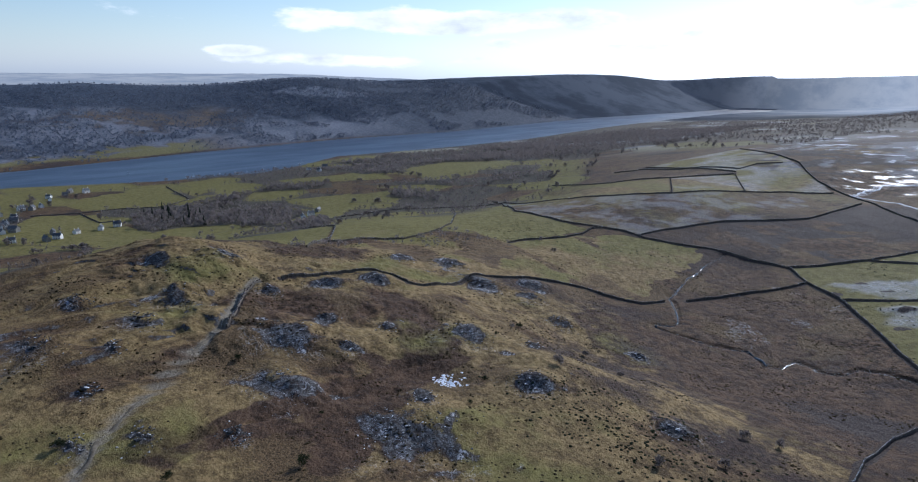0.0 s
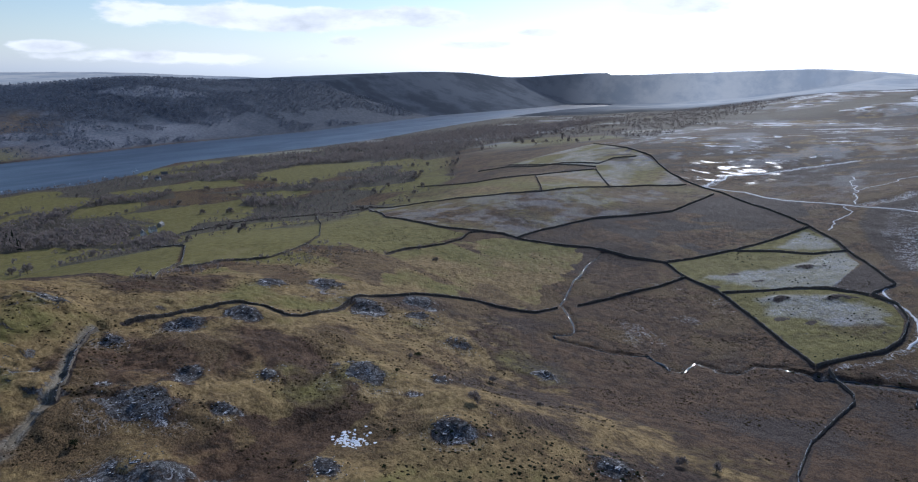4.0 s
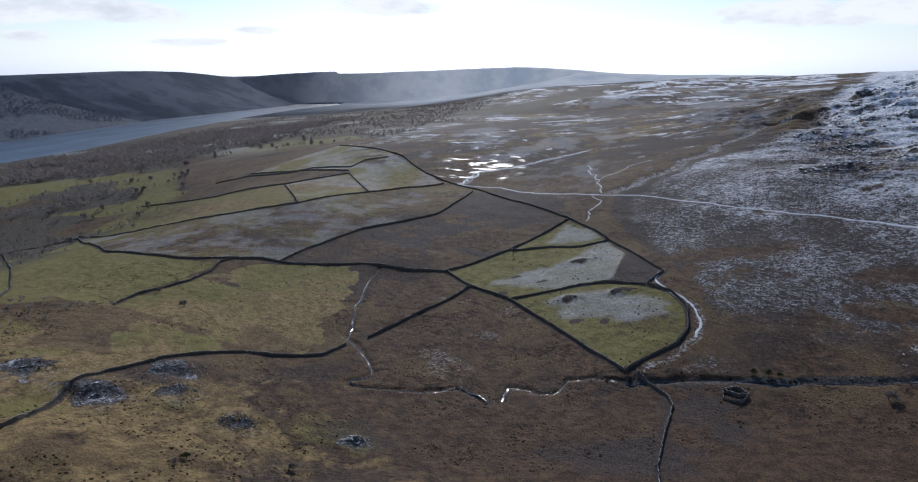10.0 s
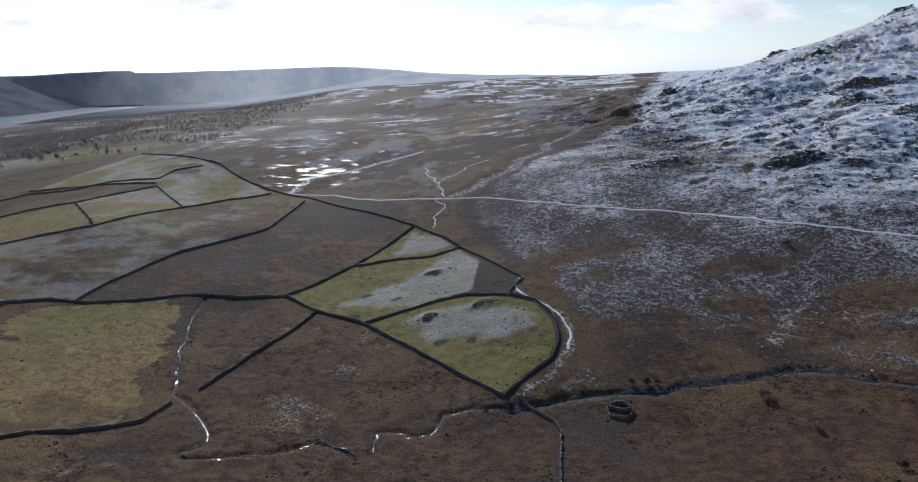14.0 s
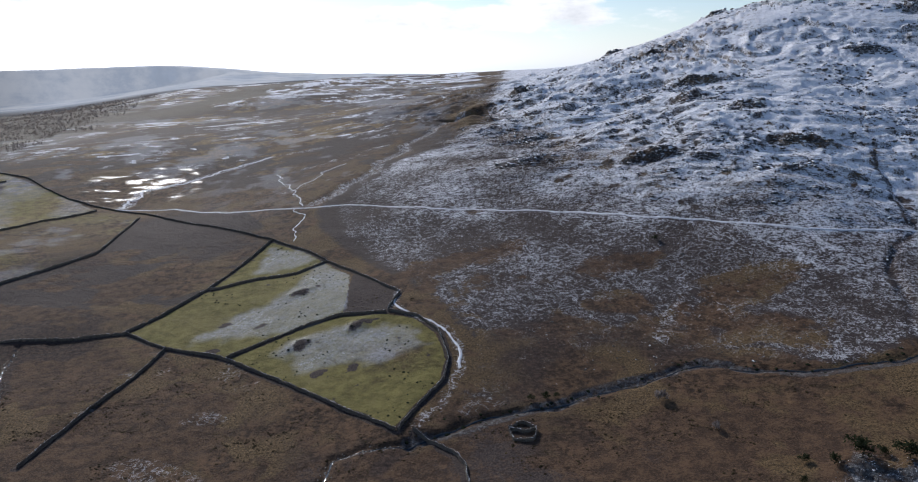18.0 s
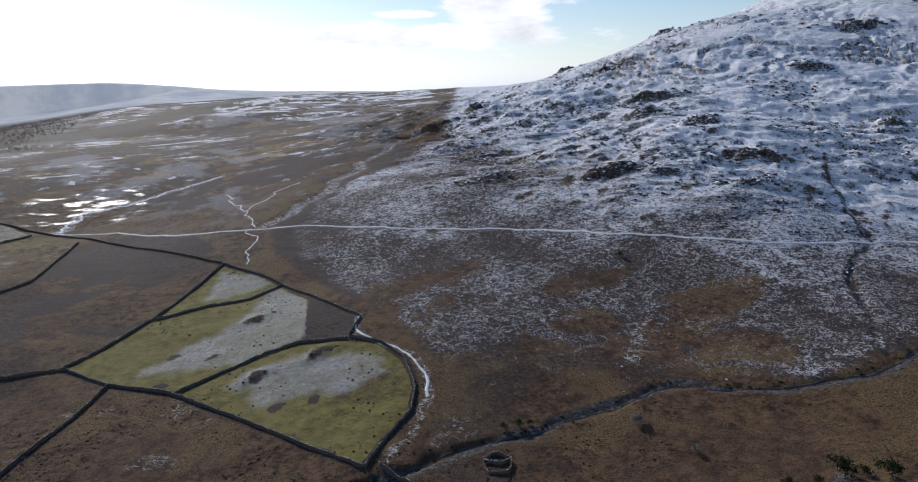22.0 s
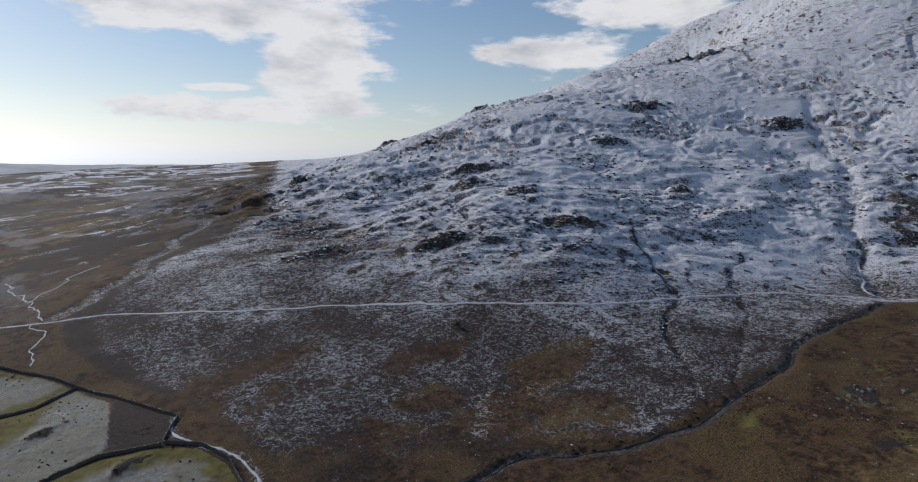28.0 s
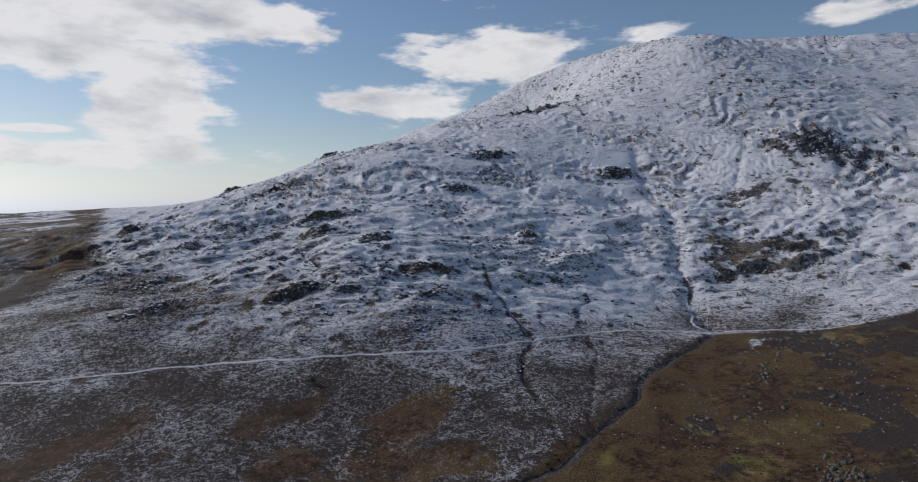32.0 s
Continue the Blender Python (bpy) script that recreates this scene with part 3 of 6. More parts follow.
def water_material(name, color, rough, ripple):
    m, t, b = nodes_of(name)
    p = place(t)
    put(t, b.inputs["Base Color"], mix(t, step(t, grain(t, p, 220, 4, 0.6), 0.35, 0.65), color, tuple(v * 1.35 for v in color)))
    b.inputs["IOR"].default_value = 1.33
    put(t, b.inputs["Roughness"], step(t, grain(t, place(t, (1, 0.25, 1)), 90, 4, 0.6), 0.35, 0.65, rough, rough + 0.12))
    relief(t, b, [(grain(t, p, 3.0, 3, 0.6), ripple, 0.5)])
    return m


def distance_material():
    """The plain backdrop of hills on the horizon, the haze of the winter air painted as a glow."""
    m, t, b = nodes_of("hazy_far_hills")
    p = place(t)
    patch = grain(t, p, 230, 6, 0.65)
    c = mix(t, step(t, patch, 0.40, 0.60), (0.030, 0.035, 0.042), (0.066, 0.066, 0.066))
    # conifers on the backdrop get the same painted blue of haze
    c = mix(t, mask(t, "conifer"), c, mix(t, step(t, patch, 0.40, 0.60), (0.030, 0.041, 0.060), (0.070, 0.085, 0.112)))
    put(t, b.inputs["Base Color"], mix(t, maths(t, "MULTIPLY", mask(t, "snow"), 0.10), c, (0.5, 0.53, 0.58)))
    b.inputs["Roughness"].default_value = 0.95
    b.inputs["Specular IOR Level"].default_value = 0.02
    # distance haze is put in as emission, driven by the far mask
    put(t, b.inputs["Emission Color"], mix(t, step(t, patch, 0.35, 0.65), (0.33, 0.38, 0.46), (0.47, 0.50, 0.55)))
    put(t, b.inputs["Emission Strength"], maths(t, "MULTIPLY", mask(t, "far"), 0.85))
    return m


M_GROUND = ground_material()
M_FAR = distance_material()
M_LAKE = water_material("lake_water", (0.034, 0.044, 0.066), 0.30, 0.30)
M_BECK = water_material("beck_water", (0.02, 0.025, 0.03), 0.05, 0.03)
M_WALL = plain_material("dry_stone", (0.060, 0.051, 0.042), (0.175, 0.152, 0.126), 0.35, 0.95, 0.14, 0.04)
M_CAP = plain_material("wall_cap_stone", (0.055, 0.047, 0.040), (0.165, 0.144, 0.122), 0.4, 0.95, 0.10, 0.04, 0.1)
M_ROCK = plain_material("fell_rock", (0.030, 0.030, 0.031), (0.115, 0.110, 0.104), 1.2, 0.9, 0.25, 0.1, 0.05)
M_MOORROCK = plain_material("moor_rock", (0.060, 0.057, 0.050), (0.200, 0.190, 0.168), 0.9, 0.92, 0.2, 0.08)
M_LEDGE = plain_material("ledge_rock", (0.024, 0.024, 0.026), (0.110, 0.104, 0.098), 1.1, 0.9, 0.2, 0.2, 0.30)
M_SNOWROCK = plain_material("snowy_rock", (0.026, 0.026, 0.028), (0.100, 0.096, 0.092), 0.8, 0.85, 0.25, 0.3, 0.08)
M_BARK = plain_material("bark", (0.035, 0.028, 0.022), (0.090, 0.074, 0.060), 0.3, 0.9, 0.03)
M_TWIG = leaf_material("bare_twigs", (0.140, 0.122, 0.114), (0.300, 0.258, 0.238), 2.0)
# twigs of the far shore, haze of distance painted in as pale blue
M_HAZYWOOD = leaf_material("hazy_far_wood", (0.105, 0.122, 0.160), (0.185, 0.205, 0.250), 6.0)
M_JUNIPER = leaf_material("evergreen_leaf", (0.014, 0.020, 0.011), (0.046, 0.055, 0.027), 0.8)
M_CONIFER = leaf_material("conifer_leaf", (0.014, 0.021, 0.017), (0.040, 0.054, 0.040), 2.5)
M_RUSH = leaf_material("dead_rush", (0.026, 0.022, 0.012), (0.095, 0.072, 0.036), 0.6)
M_SNOW = plain_material("old_snow", (0.68, 0.72, 0.78), (0.82, 0.85, 0.90), 0.8, 0.6, 0.06)
M_TRACK = plain_material("snowy_gravel", (0.52, 0.52, 0.53), (0.80, 0.82, 0.86), 0.9, 0.8, 0.05)
M_DIRT = plain_material("trodden_earth", (0.085, 0.068, 0.046), (0.185, 0.155, 0.112), 0.7, 0.9, 0.05)
M_RENDER = plain_material("white_render", (0.62, 0.61, 0.58), (0.80, 0.79, 0.76), 0.9, 0.85, 0.01)
M_STONEHOUSE = plain_material("grey_house_stone", (0.14, 0.135, 0.125), (0.27, 0.26, 0.24), 0.5, 0.9, 0.03)
M_SLATE = plain_material("slate", (0.050, 0.055, 0.062), (0.105, 0.110, 0.120), 0.4, 0.6, 0.03)
M_PANE = plain_material("dark_pane", (0.012, 0.014, 0.018), (0.025, 0.028, 0.034), 1.0, 0.1, 0.0, 0.6)
M_HULL = plain_material("boat_white", (0.70, 0.71, 0.72), (0.84, 0.84, 0.84), 0.8, 0.35, 0.0)
M_WOODWORK = plain_material("painted_door", (0.10, 0.07, 0.05), (0.18, 0.13, 0.09), 0.4, 0.6, 0.01)

# ---- ground sheet ----
def cells(x, y, size, seed):
    """Uneven patchwork: how far to the nearest and the next seed point, and a number 0 to 1 for the patch."""
    gx_, gy_ = np.floor(x / size), np.floor(y / size)
    d1, d2, tag = np.full(x.shape, 1e9), np.full(x.shape, 1e9), np.zeros(x.shape)
    for i in (-1, 0, 1):
        for j in (-1, 0, 1):
            cx, cy = gx_ + i, gy_ + j
            px = (cx + 0.15 + 0.7 * lattice(cx, cy, seed)) * size
            py = (cy + 0.15 + 0.7 * lattice(cx, cy, seed + 5)) * size
            d, k = np.hypot(x - px, y - py), lattice(cx, cy, seed + 9)
            closer = d < d1
            d2 = np.where(closer, d1, np.minimum(d2, d))
            tag = np.where(closer, k, tag)
            d1 = np.where(closer, d, d1)
    return d1, d2, tag


FIELD_TRI = [(-79, 447), (-55, 416), (-27, 394), (0, 356), (21, 323), (45, 288), (61, 303), (75, 315), (83, 332), (84, 355), (78, 375), (65, 388), (45, 406), (57, 462),
             (36, 525), (14, 567), (-1, 544), (-33, 495), (-60, 465)]
FIELD_YELLOW = [(-225, 430), (-149, 448), (-141, 394), (-136, 339), (-128, 300), (-134, 284), (-160, 278), (-180, 263), (-200, 235), (-204, 190), (-240, 180), (-262, 250), (-275, 320), (-262, 380)]
FIELD_LONG = [(-230, 441), (-213, 437), (-205, 473), (-177, 537), (-117, 600), (-107, 649), (-98, 720), (-141, 754), (-214, 676), (-267, 599), (-310, 577), (-391, 573), (-557, 626), (-387, 459), (-295, 429)]
FIELD_UPPER = [(-141, 756), (-214, 678), (-267, 601), (-346, 741), (-278, 794), (-284, 812), (-366, 839), (-462, 875), (-388, 1060), (-261, 929), (-203, 846)]
FIELD_STRIP = [(-566, 758), (-437, 733), (-346, 739), (-270, 601), (-332, 576), (-448, 582), (-566, 640)]
FIELD_GREEN = [(-345, 177), (-342, 219), (-329, 244), (-336, 271), (-367, 338), (-469, 442), (-607, 570), (-673, 522), (-690, 409), (-645, 317), (-459, 261), (-362, 192)]
FIELD_MEADOW = [(-557, 620), (-607, 565), (-469, 442), (-367, 338), (-345, 300), (-275, 330), (-258, 420), (-300, 430), (-387, 459)]
FIELD_LOW = [(-300, 130), (-345, 175), (-460, 258), (-645, 315), (-700, 240), (-520, 150), (-420, 110)]
MEADOWS = [[(-1176, 166), (-1212, 266), (-1193, 352), (-1050, 345), (-1013, 286), (-1061, 176)], [(-992, 74), (-1058, 111), (-1006, 184), (-935, 170), (-910, 130), (-918, 69)],
           [(-1115, 547), (-1048, 691), (-974, 639), (-1048, 545)], [(-916, 451), (-869, 565), (-793, 506), (-798, 455)], [(-1340, 119), (-1318, 161), (-1219, 123), (-1175, 86)],
           [(-1190, 373), (-1163, 431), (-1144, 495), (-1071, 361)], [(-999, 786), (-1009, 917), (-877, 1016), (-798, 901), (-911, 773)], [(-882, 625), (-813, 701), (-755, 717), (-756, 664)],
           [(-1034, 681), (-988, 725), (-915, 697), (-972, 638)], [(-900, 60), (-850, 40), (-700, 130), (-760, 200), (-880, 190)], [(-720, 330), (-690, 420), (-780, 520), (-800, 450)]]
WOODS = [[(-790, 166), (-826, 237), (-782, 299), (-630, 334), (-584, 336), (-772, 437), (-866, 417), (-926, 366), (-1029, 457), (-945, 573), (-991, 604), (-1051, 511), (-1026, 405), (-980, 306), (-960, 222)],
         [(-796, 586), (-677, 603), (-727, 663), (-833, 652)], [(-1204, 689), (-1128, 785), (-1084, 1006), (-1147, 1520), (-846, 1123), (-959, 887), (-960, 758), (-1013, 699)],
         [(-935, 615), (-823, 756), (-673, 894), (-603, 802), (-776, 711)],
         [(-1295, 778), (-1224, 1075), (-1203, 1546), (-1250, 2100), (-936, 2300), (-715, 2000), (-616, 1306), (-737, 1098), (-891, 948), (-1062, 853)]]
SNOW_TRI = [[(40, 500), (66, 460), (54, 412), (36, 406), (-5, 407), (-45, 420), (-20, 442), (12, 455)], [(5, 390), (42, 388), (72, 370), (78, 350), (55, 342), (15, 357)],
            [(10, 552), (32, 531), (41, 507), (7, 500), (-2, 505)]]
FIELD_HEATHER = [(-205, 473), (-177, 537), (-117, 600), (-107, 649), (-98, 720), (-69, 727), (-2, 650), (20, 569), (-33, 495), (-79, 447), (-149, 448)]
HUMMOCKS = [(24, 452, 10), (15, 381, 8), (-22, 432, 6), (-4, 420, 5), (48, 383, 9), (20, 350, 9), (36, 345, 7), (-30, 402, 6)]
HEATHER_TRI = [(59, 462), (79, 416), (65, 391), (43, 407)]


WALLS = [
    ([(-233, 75), (-231, 105), (-227, 126), (-222, 137), (-207, 141), (-191, 137), (-189, 156), (-200, 193), (-202, 222), (-194, 236), (-180, 260), (-160, 275), (-143, 277), (-119, 288), (-112, 306)], "long winding dry stone wall over the knolls"),
    ([(-236, 63), (-222, 48), (-192, 28), (-177, 16)], "broken stone wall beside the knoll track"),
    ([(-645, 317), (-576, 310), (-459, 261), (-362, 192), (-352, 178), (-331, 158), (-292, 128)], "stone wall beside green pasture"),
    ([(-345, 177), (-342, 219), (-329, 244), (-336, 271), (-347, 305), (-367, 338), (-469, 442), (-607, 570)], "stone wall between green fields"),
    ([(-690, 409), (-688, 449), (-682, 483), (-673, 522), (-607, 570), (-557, 626)], "stone wall along the top of green fields"),
    ([(-557, 626), (-387, 459), (-295, 429), (-263, 433), (-230, 441), (-205, 434), (-175, 440), (-151, 452), (-122, 450), (-104, 447), (-78, 446)], "long stone wall between pasture and moor"),
    ([(-272, 319), (-274, 346), (-257, 377), (-254, 406), (-258, 425), (-250, 440)], "stone wall with rough hedge along it"),
    ([(-566, 638), (-448, 580), (-391, 573), (-332, 574), (-310, 577), (-267, 599), (-214, 676), (-179, 718), (-141, 754)], "stone wall above the frosted long field"),
    ([(-566, 758), (-437, 733), (-397, 747), (-346, 741), (-278, 794)], "stone wall between pale strip fields"),
    ([(-346, 741), (-267, 599)], "straight cross wall between strip fields"),
    ([(-278, 794), (-215, 679)], "straight cross wall by a snowy field"),
    ([(-462, 875), (-366, 839), (-284, 812)], "far stone wall among strip fields"),
    ([(-388, 1063), (-261, 929), (-231, 898), (-203, 846), (-173, 801), (-126, 753), (-95, 724), (-51, 657), (-13, 607), (14, 567)], "stone wall following the moor track"),
    ([(-213, 437), (-205, 473), (-192, 505), (-177, 537), (-144, 572), (-117, 600), (-107, 649), (-98, 705)], "curving stone wall below dark heath"),
    ([(-79, 447), (-55, 416), (-27, 394), (0, 356), (21, 323), (45, 286)], "straight front wall of the three-cornered field"),
    ([(-79, 448), (-60, 465), (-33, 495), (-1, 544), (14, 567)], "back wall of the three-cornered field"),
    ([(14, 567), (36, 528), (59, 470), (79, 413)], "wall of the three-cornered field beside the lane"),
    ([(79, 413), (66, 392), (80, 377), (86, 355), (83, 330), (75, 313), (61, 301), (46, 286)], "curved stone wall round the field corner"),
    ([(-23, 391), (0, 399), (21, 403), (41, 404), (65, 390)], "inner wall dividing the three-cornered field"),
    ([(-33, 492), (-17, 494), (0, 495), (25, 490), (47, 500)], "upper inner wall of the three-cornered field"),
    ([(-499, 838), (-459, 859), (-380, 831), (-353, 848), (-289, 836)], "low stone wall across the upper strip fields"),
    ([(-289, 836), (-287, 854), (-283, 879), (-252, 893)], "short stone wall near the moor edge"),
    ([(-1041, 167), (-1041, 229), (-1013, 286), (-1050, 345), (-1224, 370)], "hedged wall between lakeside meadows"),
    ([(-1061, 105), (-1041, 167), (-938, 168), (-936, 196)], "hedged wall near the village"),
    ([(-55, 416), (-69, 388), (-86, 361), (-95, 342), (-103, 320)], "low ruined wall running into brown moor"),
    ([(52, 283), (64, 262), (65, 253), (58, 228), (51, 195), (50, 160), (53, 130)], "tumbledown stone wall running down the moor"),
]


def build_ground():
    az = np.radians(np.concatenate([np.linspace(-92, 6, 520)[:-1], np.linspace(6, 78, 600)[:-1], np.linspace(78, 96, 90), np.linspace(96, 268, 60)[1:-1]]))
    rr = np.concatenate([np.linspace(0.02, 90, 34)[:-1], np.geomspace(90, 260, 110)[:-1], np.geomspace(260, 1500, 500)[:-1], np.geomspace(1500, 4800, 180)])
    a, r = np.meshgrid(az, rr)
    x, y = r * np.sin(a), r * np.cos(a)
    z = height(x, y)
    n, m = len(rr), len(az)
    i, j = np.meshgrid(np.arange(n - 1), np.arange(m), indexing="ij")
    k = (j + 1) % m
    quads = np.stack([i * m + j, i * m + k, (i + 1) * m + k, (i + 1) * m + j], -1).reshape(-1, 4)[:, ::-1]
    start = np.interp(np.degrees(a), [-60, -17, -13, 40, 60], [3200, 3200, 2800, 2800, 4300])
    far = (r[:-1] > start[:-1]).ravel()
    # steepness along the sheet
    zr = np.gradient(z, axis=0) / np.gradient(r, axis=0)
    za = np.gradient(z, axis=1) / (np.gradient(a, axis=1) * r + 1e-6)
    masks = cover(x, y, z, r, np.hypot(zr, za))
    # how strongly the painted haze glows, by distance and bearing
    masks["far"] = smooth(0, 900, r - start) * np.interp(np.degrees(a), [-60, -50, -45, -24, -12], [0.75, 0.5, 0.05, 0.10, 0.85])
    co = np.stack([x, y, z], -1).reshape(-1, 3)
    made = []
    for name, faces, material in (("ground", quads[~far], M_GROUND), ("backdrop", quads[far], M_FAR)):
        used, index = np.unique(faces, return_inverse=True)
        me = bpy.data.meshes.new(name)
        me.vertices.add(len(used))
        me.vertices.foreach_set("co", co[used].astype(np.float32).ravel())
        me.loops.add(faces.size)
        me.loops.foreach_set("vertex_index", index.astype(np.int32).ravel())
        me.polygons.add(len(faces))
        me.polygons.foreach_set("loop_start", (np.arange(len(faces)) * 4).astype(np.int32))
        me.polygons.foreach_set("use_smooth", np.ones(len(faces), bool))
        me.update(calc_edges=True)
        for key, values in masks.items():
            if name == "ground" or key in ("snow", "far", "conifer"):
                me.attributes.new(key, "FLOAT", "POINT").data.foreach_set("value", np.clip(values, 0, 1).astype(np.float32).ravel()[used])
        me.materials.append(material)
        made.append(me)
    return made


def near(x, y, line, wide):
    return smooth(wide, wide * 0.4, line_distance(x, y, line))


def fell_side(x, y):
    """1 on the fell's side of the beck and of the lane."""
    beck = np.interp(x, [40, 68, 190, 250, 360, 444, 519, 600, 1000, 2500], [283, 280, 278, 242, 236, 245, 241, 130, -200, -900])
    lane = np.interp(y, [250, 285, 340, 420, 530, 600, 640, 880, 1500, 4800], [60, 62, 95, 84, 50, 45, 60, 230, 520, 1900])
    wave = smooth(600, 760, y)
    return smooth(-6, 10, y - beck) * smooth(-6 - 40 * wave, 14 + 60 * wave, x - lane + 70 * wave * fbm(x, y, 90, 4, 99))


def valley_patches(x, y):
    d1, d2, tag = cells(x + 16 * fbm(x, y, 60, 2, 72), y, 105, 71)
    shore = line_distance(x, y, LAKE)
    wooded = 0.18 + 0.34 * smooth(900, 1500, y) + 0.25 * smooth(320, 120, shore) * smooth(250, 450, y) + 0.18 * bump(x, y, -820, 350, 260, 130, 20) * 2
    return d1, d2, tag, tag < wooded


def meadow(x, y):
    hit = np.zeros(np.shape(x), bool)
    for poly in MEADOWS:
        hit |= inside(x, y, poly)
    return hit


def valley_mask(x, y, z):
    upper = smooth(950, 1250, y) * smooth(-200, -380, x - 0.08 * (y - 1000)) * smooth(150, 120, z) * smooth(3600, 3000, y)
    return np.maximum(smooth(64, 48, z) * smooth(-430, -520, x + 0.05 * (y - 400)), upper) * (1 - east_side(x, y))


def cover(x, y, z, r, steep):
    n_big, n_mid, n_small = fbm(x, y, 150, 4, 61), fbm(x, y, 40, 4, 65), fbm(x, y, 11, 3, 69)
    out = {k: np.zeros(x.shape) for k in ("snow", "green", "straw", "rock", "heath", "wood", "path", "wet", "frost", "crag", "forest", "red", "conifer")}
    fell = fell_side(x, y)
    tri = inside(x, y, FIELD_TRI)
    # snow: thick high up, a dusting below the track, none on the warm brown foot
    high = smooth(98, 215, z + 20 * n_mid + 12 * n_big)
    beck_gap = y - np.interp(x, [40, 68, 190, 250, 360, 444, 519, 600], [283, 280, 278, 242, 236, 245, 241, 130])
    brown = np.zeros(x.shape)
    for cx, cy, rx, ry, turn in ((118, 439, 52, 15, 5), (225, 386, 46, 13, -8), (115, 320, 75, 30, 0), (165, 305, 60, 22, 0), (268, 332, 34, 22, 0), (245, 284, 34, 16, -25), (190, 345, 22, 12, 0)):
        brown = np.maximum(brown, bump(x, y, cx, cy, rx, ry, turn))
    low = smooth(45, 8, beck_gap + 18 * n_mid) * smooth(260, 215, x)
    warm = np.maximum(smooth(0.15, 0.95, brown + 0.4 * n_mid + 0.3 * n_small), low)
    clean = bump(x, y, 610, 380, 150, 85, 20) + bump(x, y, 600, 560, 130, 90, 0)
    laced = bump(x, y, 108, 512, 45, 36, 0) + bump(x, y, 190, 425, 40, 16, 0)
    dusted = bump(x, y, 285, 258, 50, 22, 0) + bump(x, y, 330, 282, 40, 36, 0)
    out["snow"] = fell * np.clip(0.380 + 0.125 * smooth(104, 122, z) + 0.28 * high + 0.08 * n_mid + 0.15 * smooth(140, 230, z) - 0.10 * smooth(280, 420, z) + 0.03 * dusted - 0.20 * warm + 0.14 * smooth(118, 145, z) * smooth(280, 420, x) + 0.22 * clean + 0.10 * laced, 0.04, 1) * (1 - 0.45 * smooth(0.65, 1.1, steep - 0.45 * smooth(200, 380, z)))
    for cx, cy, rx, ry in ((505, 205, 26, 9), (585, 185, 40, 8)):
        out["snow"] = np.maximum(out["snow"], 0.62 * smooth(0.35, 0.8, bump(x, y, cx, cy, rx, ry, 0) + 0.4 * n_small))
    for g_line in GULLIES:
        out["snow"] *= 1 - 0.42 * near(x + 5 * n_small, y + 4 * n_mid, g_line, 2.6) * smooth(-0.4, 0.4, n_mid + n_small)
    out["snow"] = np.maximum(out["snow"], fell * (0.42 + 0.15 * n_small) * near(x + 4 * n_small, y, STREAK, 7))
    out["snow"] *= smooth(-4, 14 + 110 * smooth(650, 850, y), 20 * n_mid * smooth(600, 700, y) + x - np.interp(y, [250, 285, 340, 420, 530, 600, 640, 880, 1500, 4800], [60, 62, 95, 84, 60, 62, 85, 250, 540, 1920]))
    moor_far = smooth(520, 900, r) * smooth(84, 104, z) * (1 - 0.7 * inside(x, y, FIELD_HEATHER)) * (1 - fell) * smooth(-600, -200, x)
    out["snow"] += moor_far * (0.55 * smooth(0.25, 0.70, 0.5 * n_mid + 0.5 * n_small + 0.7 * fbm(x * 0.45, y * 1.3, 24, 4, 67) + 0.6 * n_big + 0.25 * smooth(1300, 2600, y) + 0.35 * smooth(0, 900, x)))
    drift = fbm(x * 0.26, y, 21, 4, 77)
    out["snow"] += moor_far * 0.45 * smooth(0.48, 0.85, drift + 0.3 * n_small + 0.35 * n_big + 0.15 * smooth(900, 2200, y))
    out["snow"] += smooth(1400, 2200, r) * smooth(120, 160, z) * (1 - fell) * smooth(-700, -300, x) * 0.55 * smooth(-0.1, 0.5, n_mid)
    out["snow"] += smooth(205, 225, z) * smooth(2000, 2600, r) * smooth(4000, 3700, r) * smooth(-1000, -1600, x) * 0.55 * smooth(-0.1, 0.5, n_mid)
    hill = bump(x, y, 110, 1790, 150, 105, 10) + 0.8 * bump(x, y, 280, 1430, 75, 45, 10) + 0.7 * bump(x, y, 330, 2250, 200, 90, 0)
    out["snow"] = np.maximum(out["snow"], 0.66 * smooth(0.45, 0.85, hill + 0.3 * n_mid + 0.2 * n_small) * (1 - fell))
    # pools are among these, their bright flash painted through the snow mask
    for cx, cy, rx, ry in ((-93, 1142, 9, 26), (-287, 2516, 18, 70), (-129, 951, 6, 14), (-60, 1010, 5, 12), (-20, 930, 8, 10)):
        out["snow"] = np.maximum(out["snow"], 0.75 * smooth(0.4, 0.7, bump(x, y, cx, cy, rx, ry, 20) * (1 + 0.6 * fbm(x * 1.2, y * 0.5, 9, 3, 94))))
    # crags
    ledge = smooth(0.62, 1.0, steep + 0.15 * n_small - 0.5 * smooth(230, 400, z))
    out["rock"] = fell * ledge * 0.42
    out["crag"] = fell * smooth(105, 165, z) * smooth(-0.5, 0.3, n_mid + 0.5 * n_small + 0.15) * 0.85 * (1 - 0.40 * smooth(165, 230, z) + 0.35 * smooth(300, 420, z)) * (1 - 0.6 * np.clip(clean, 0, 1))
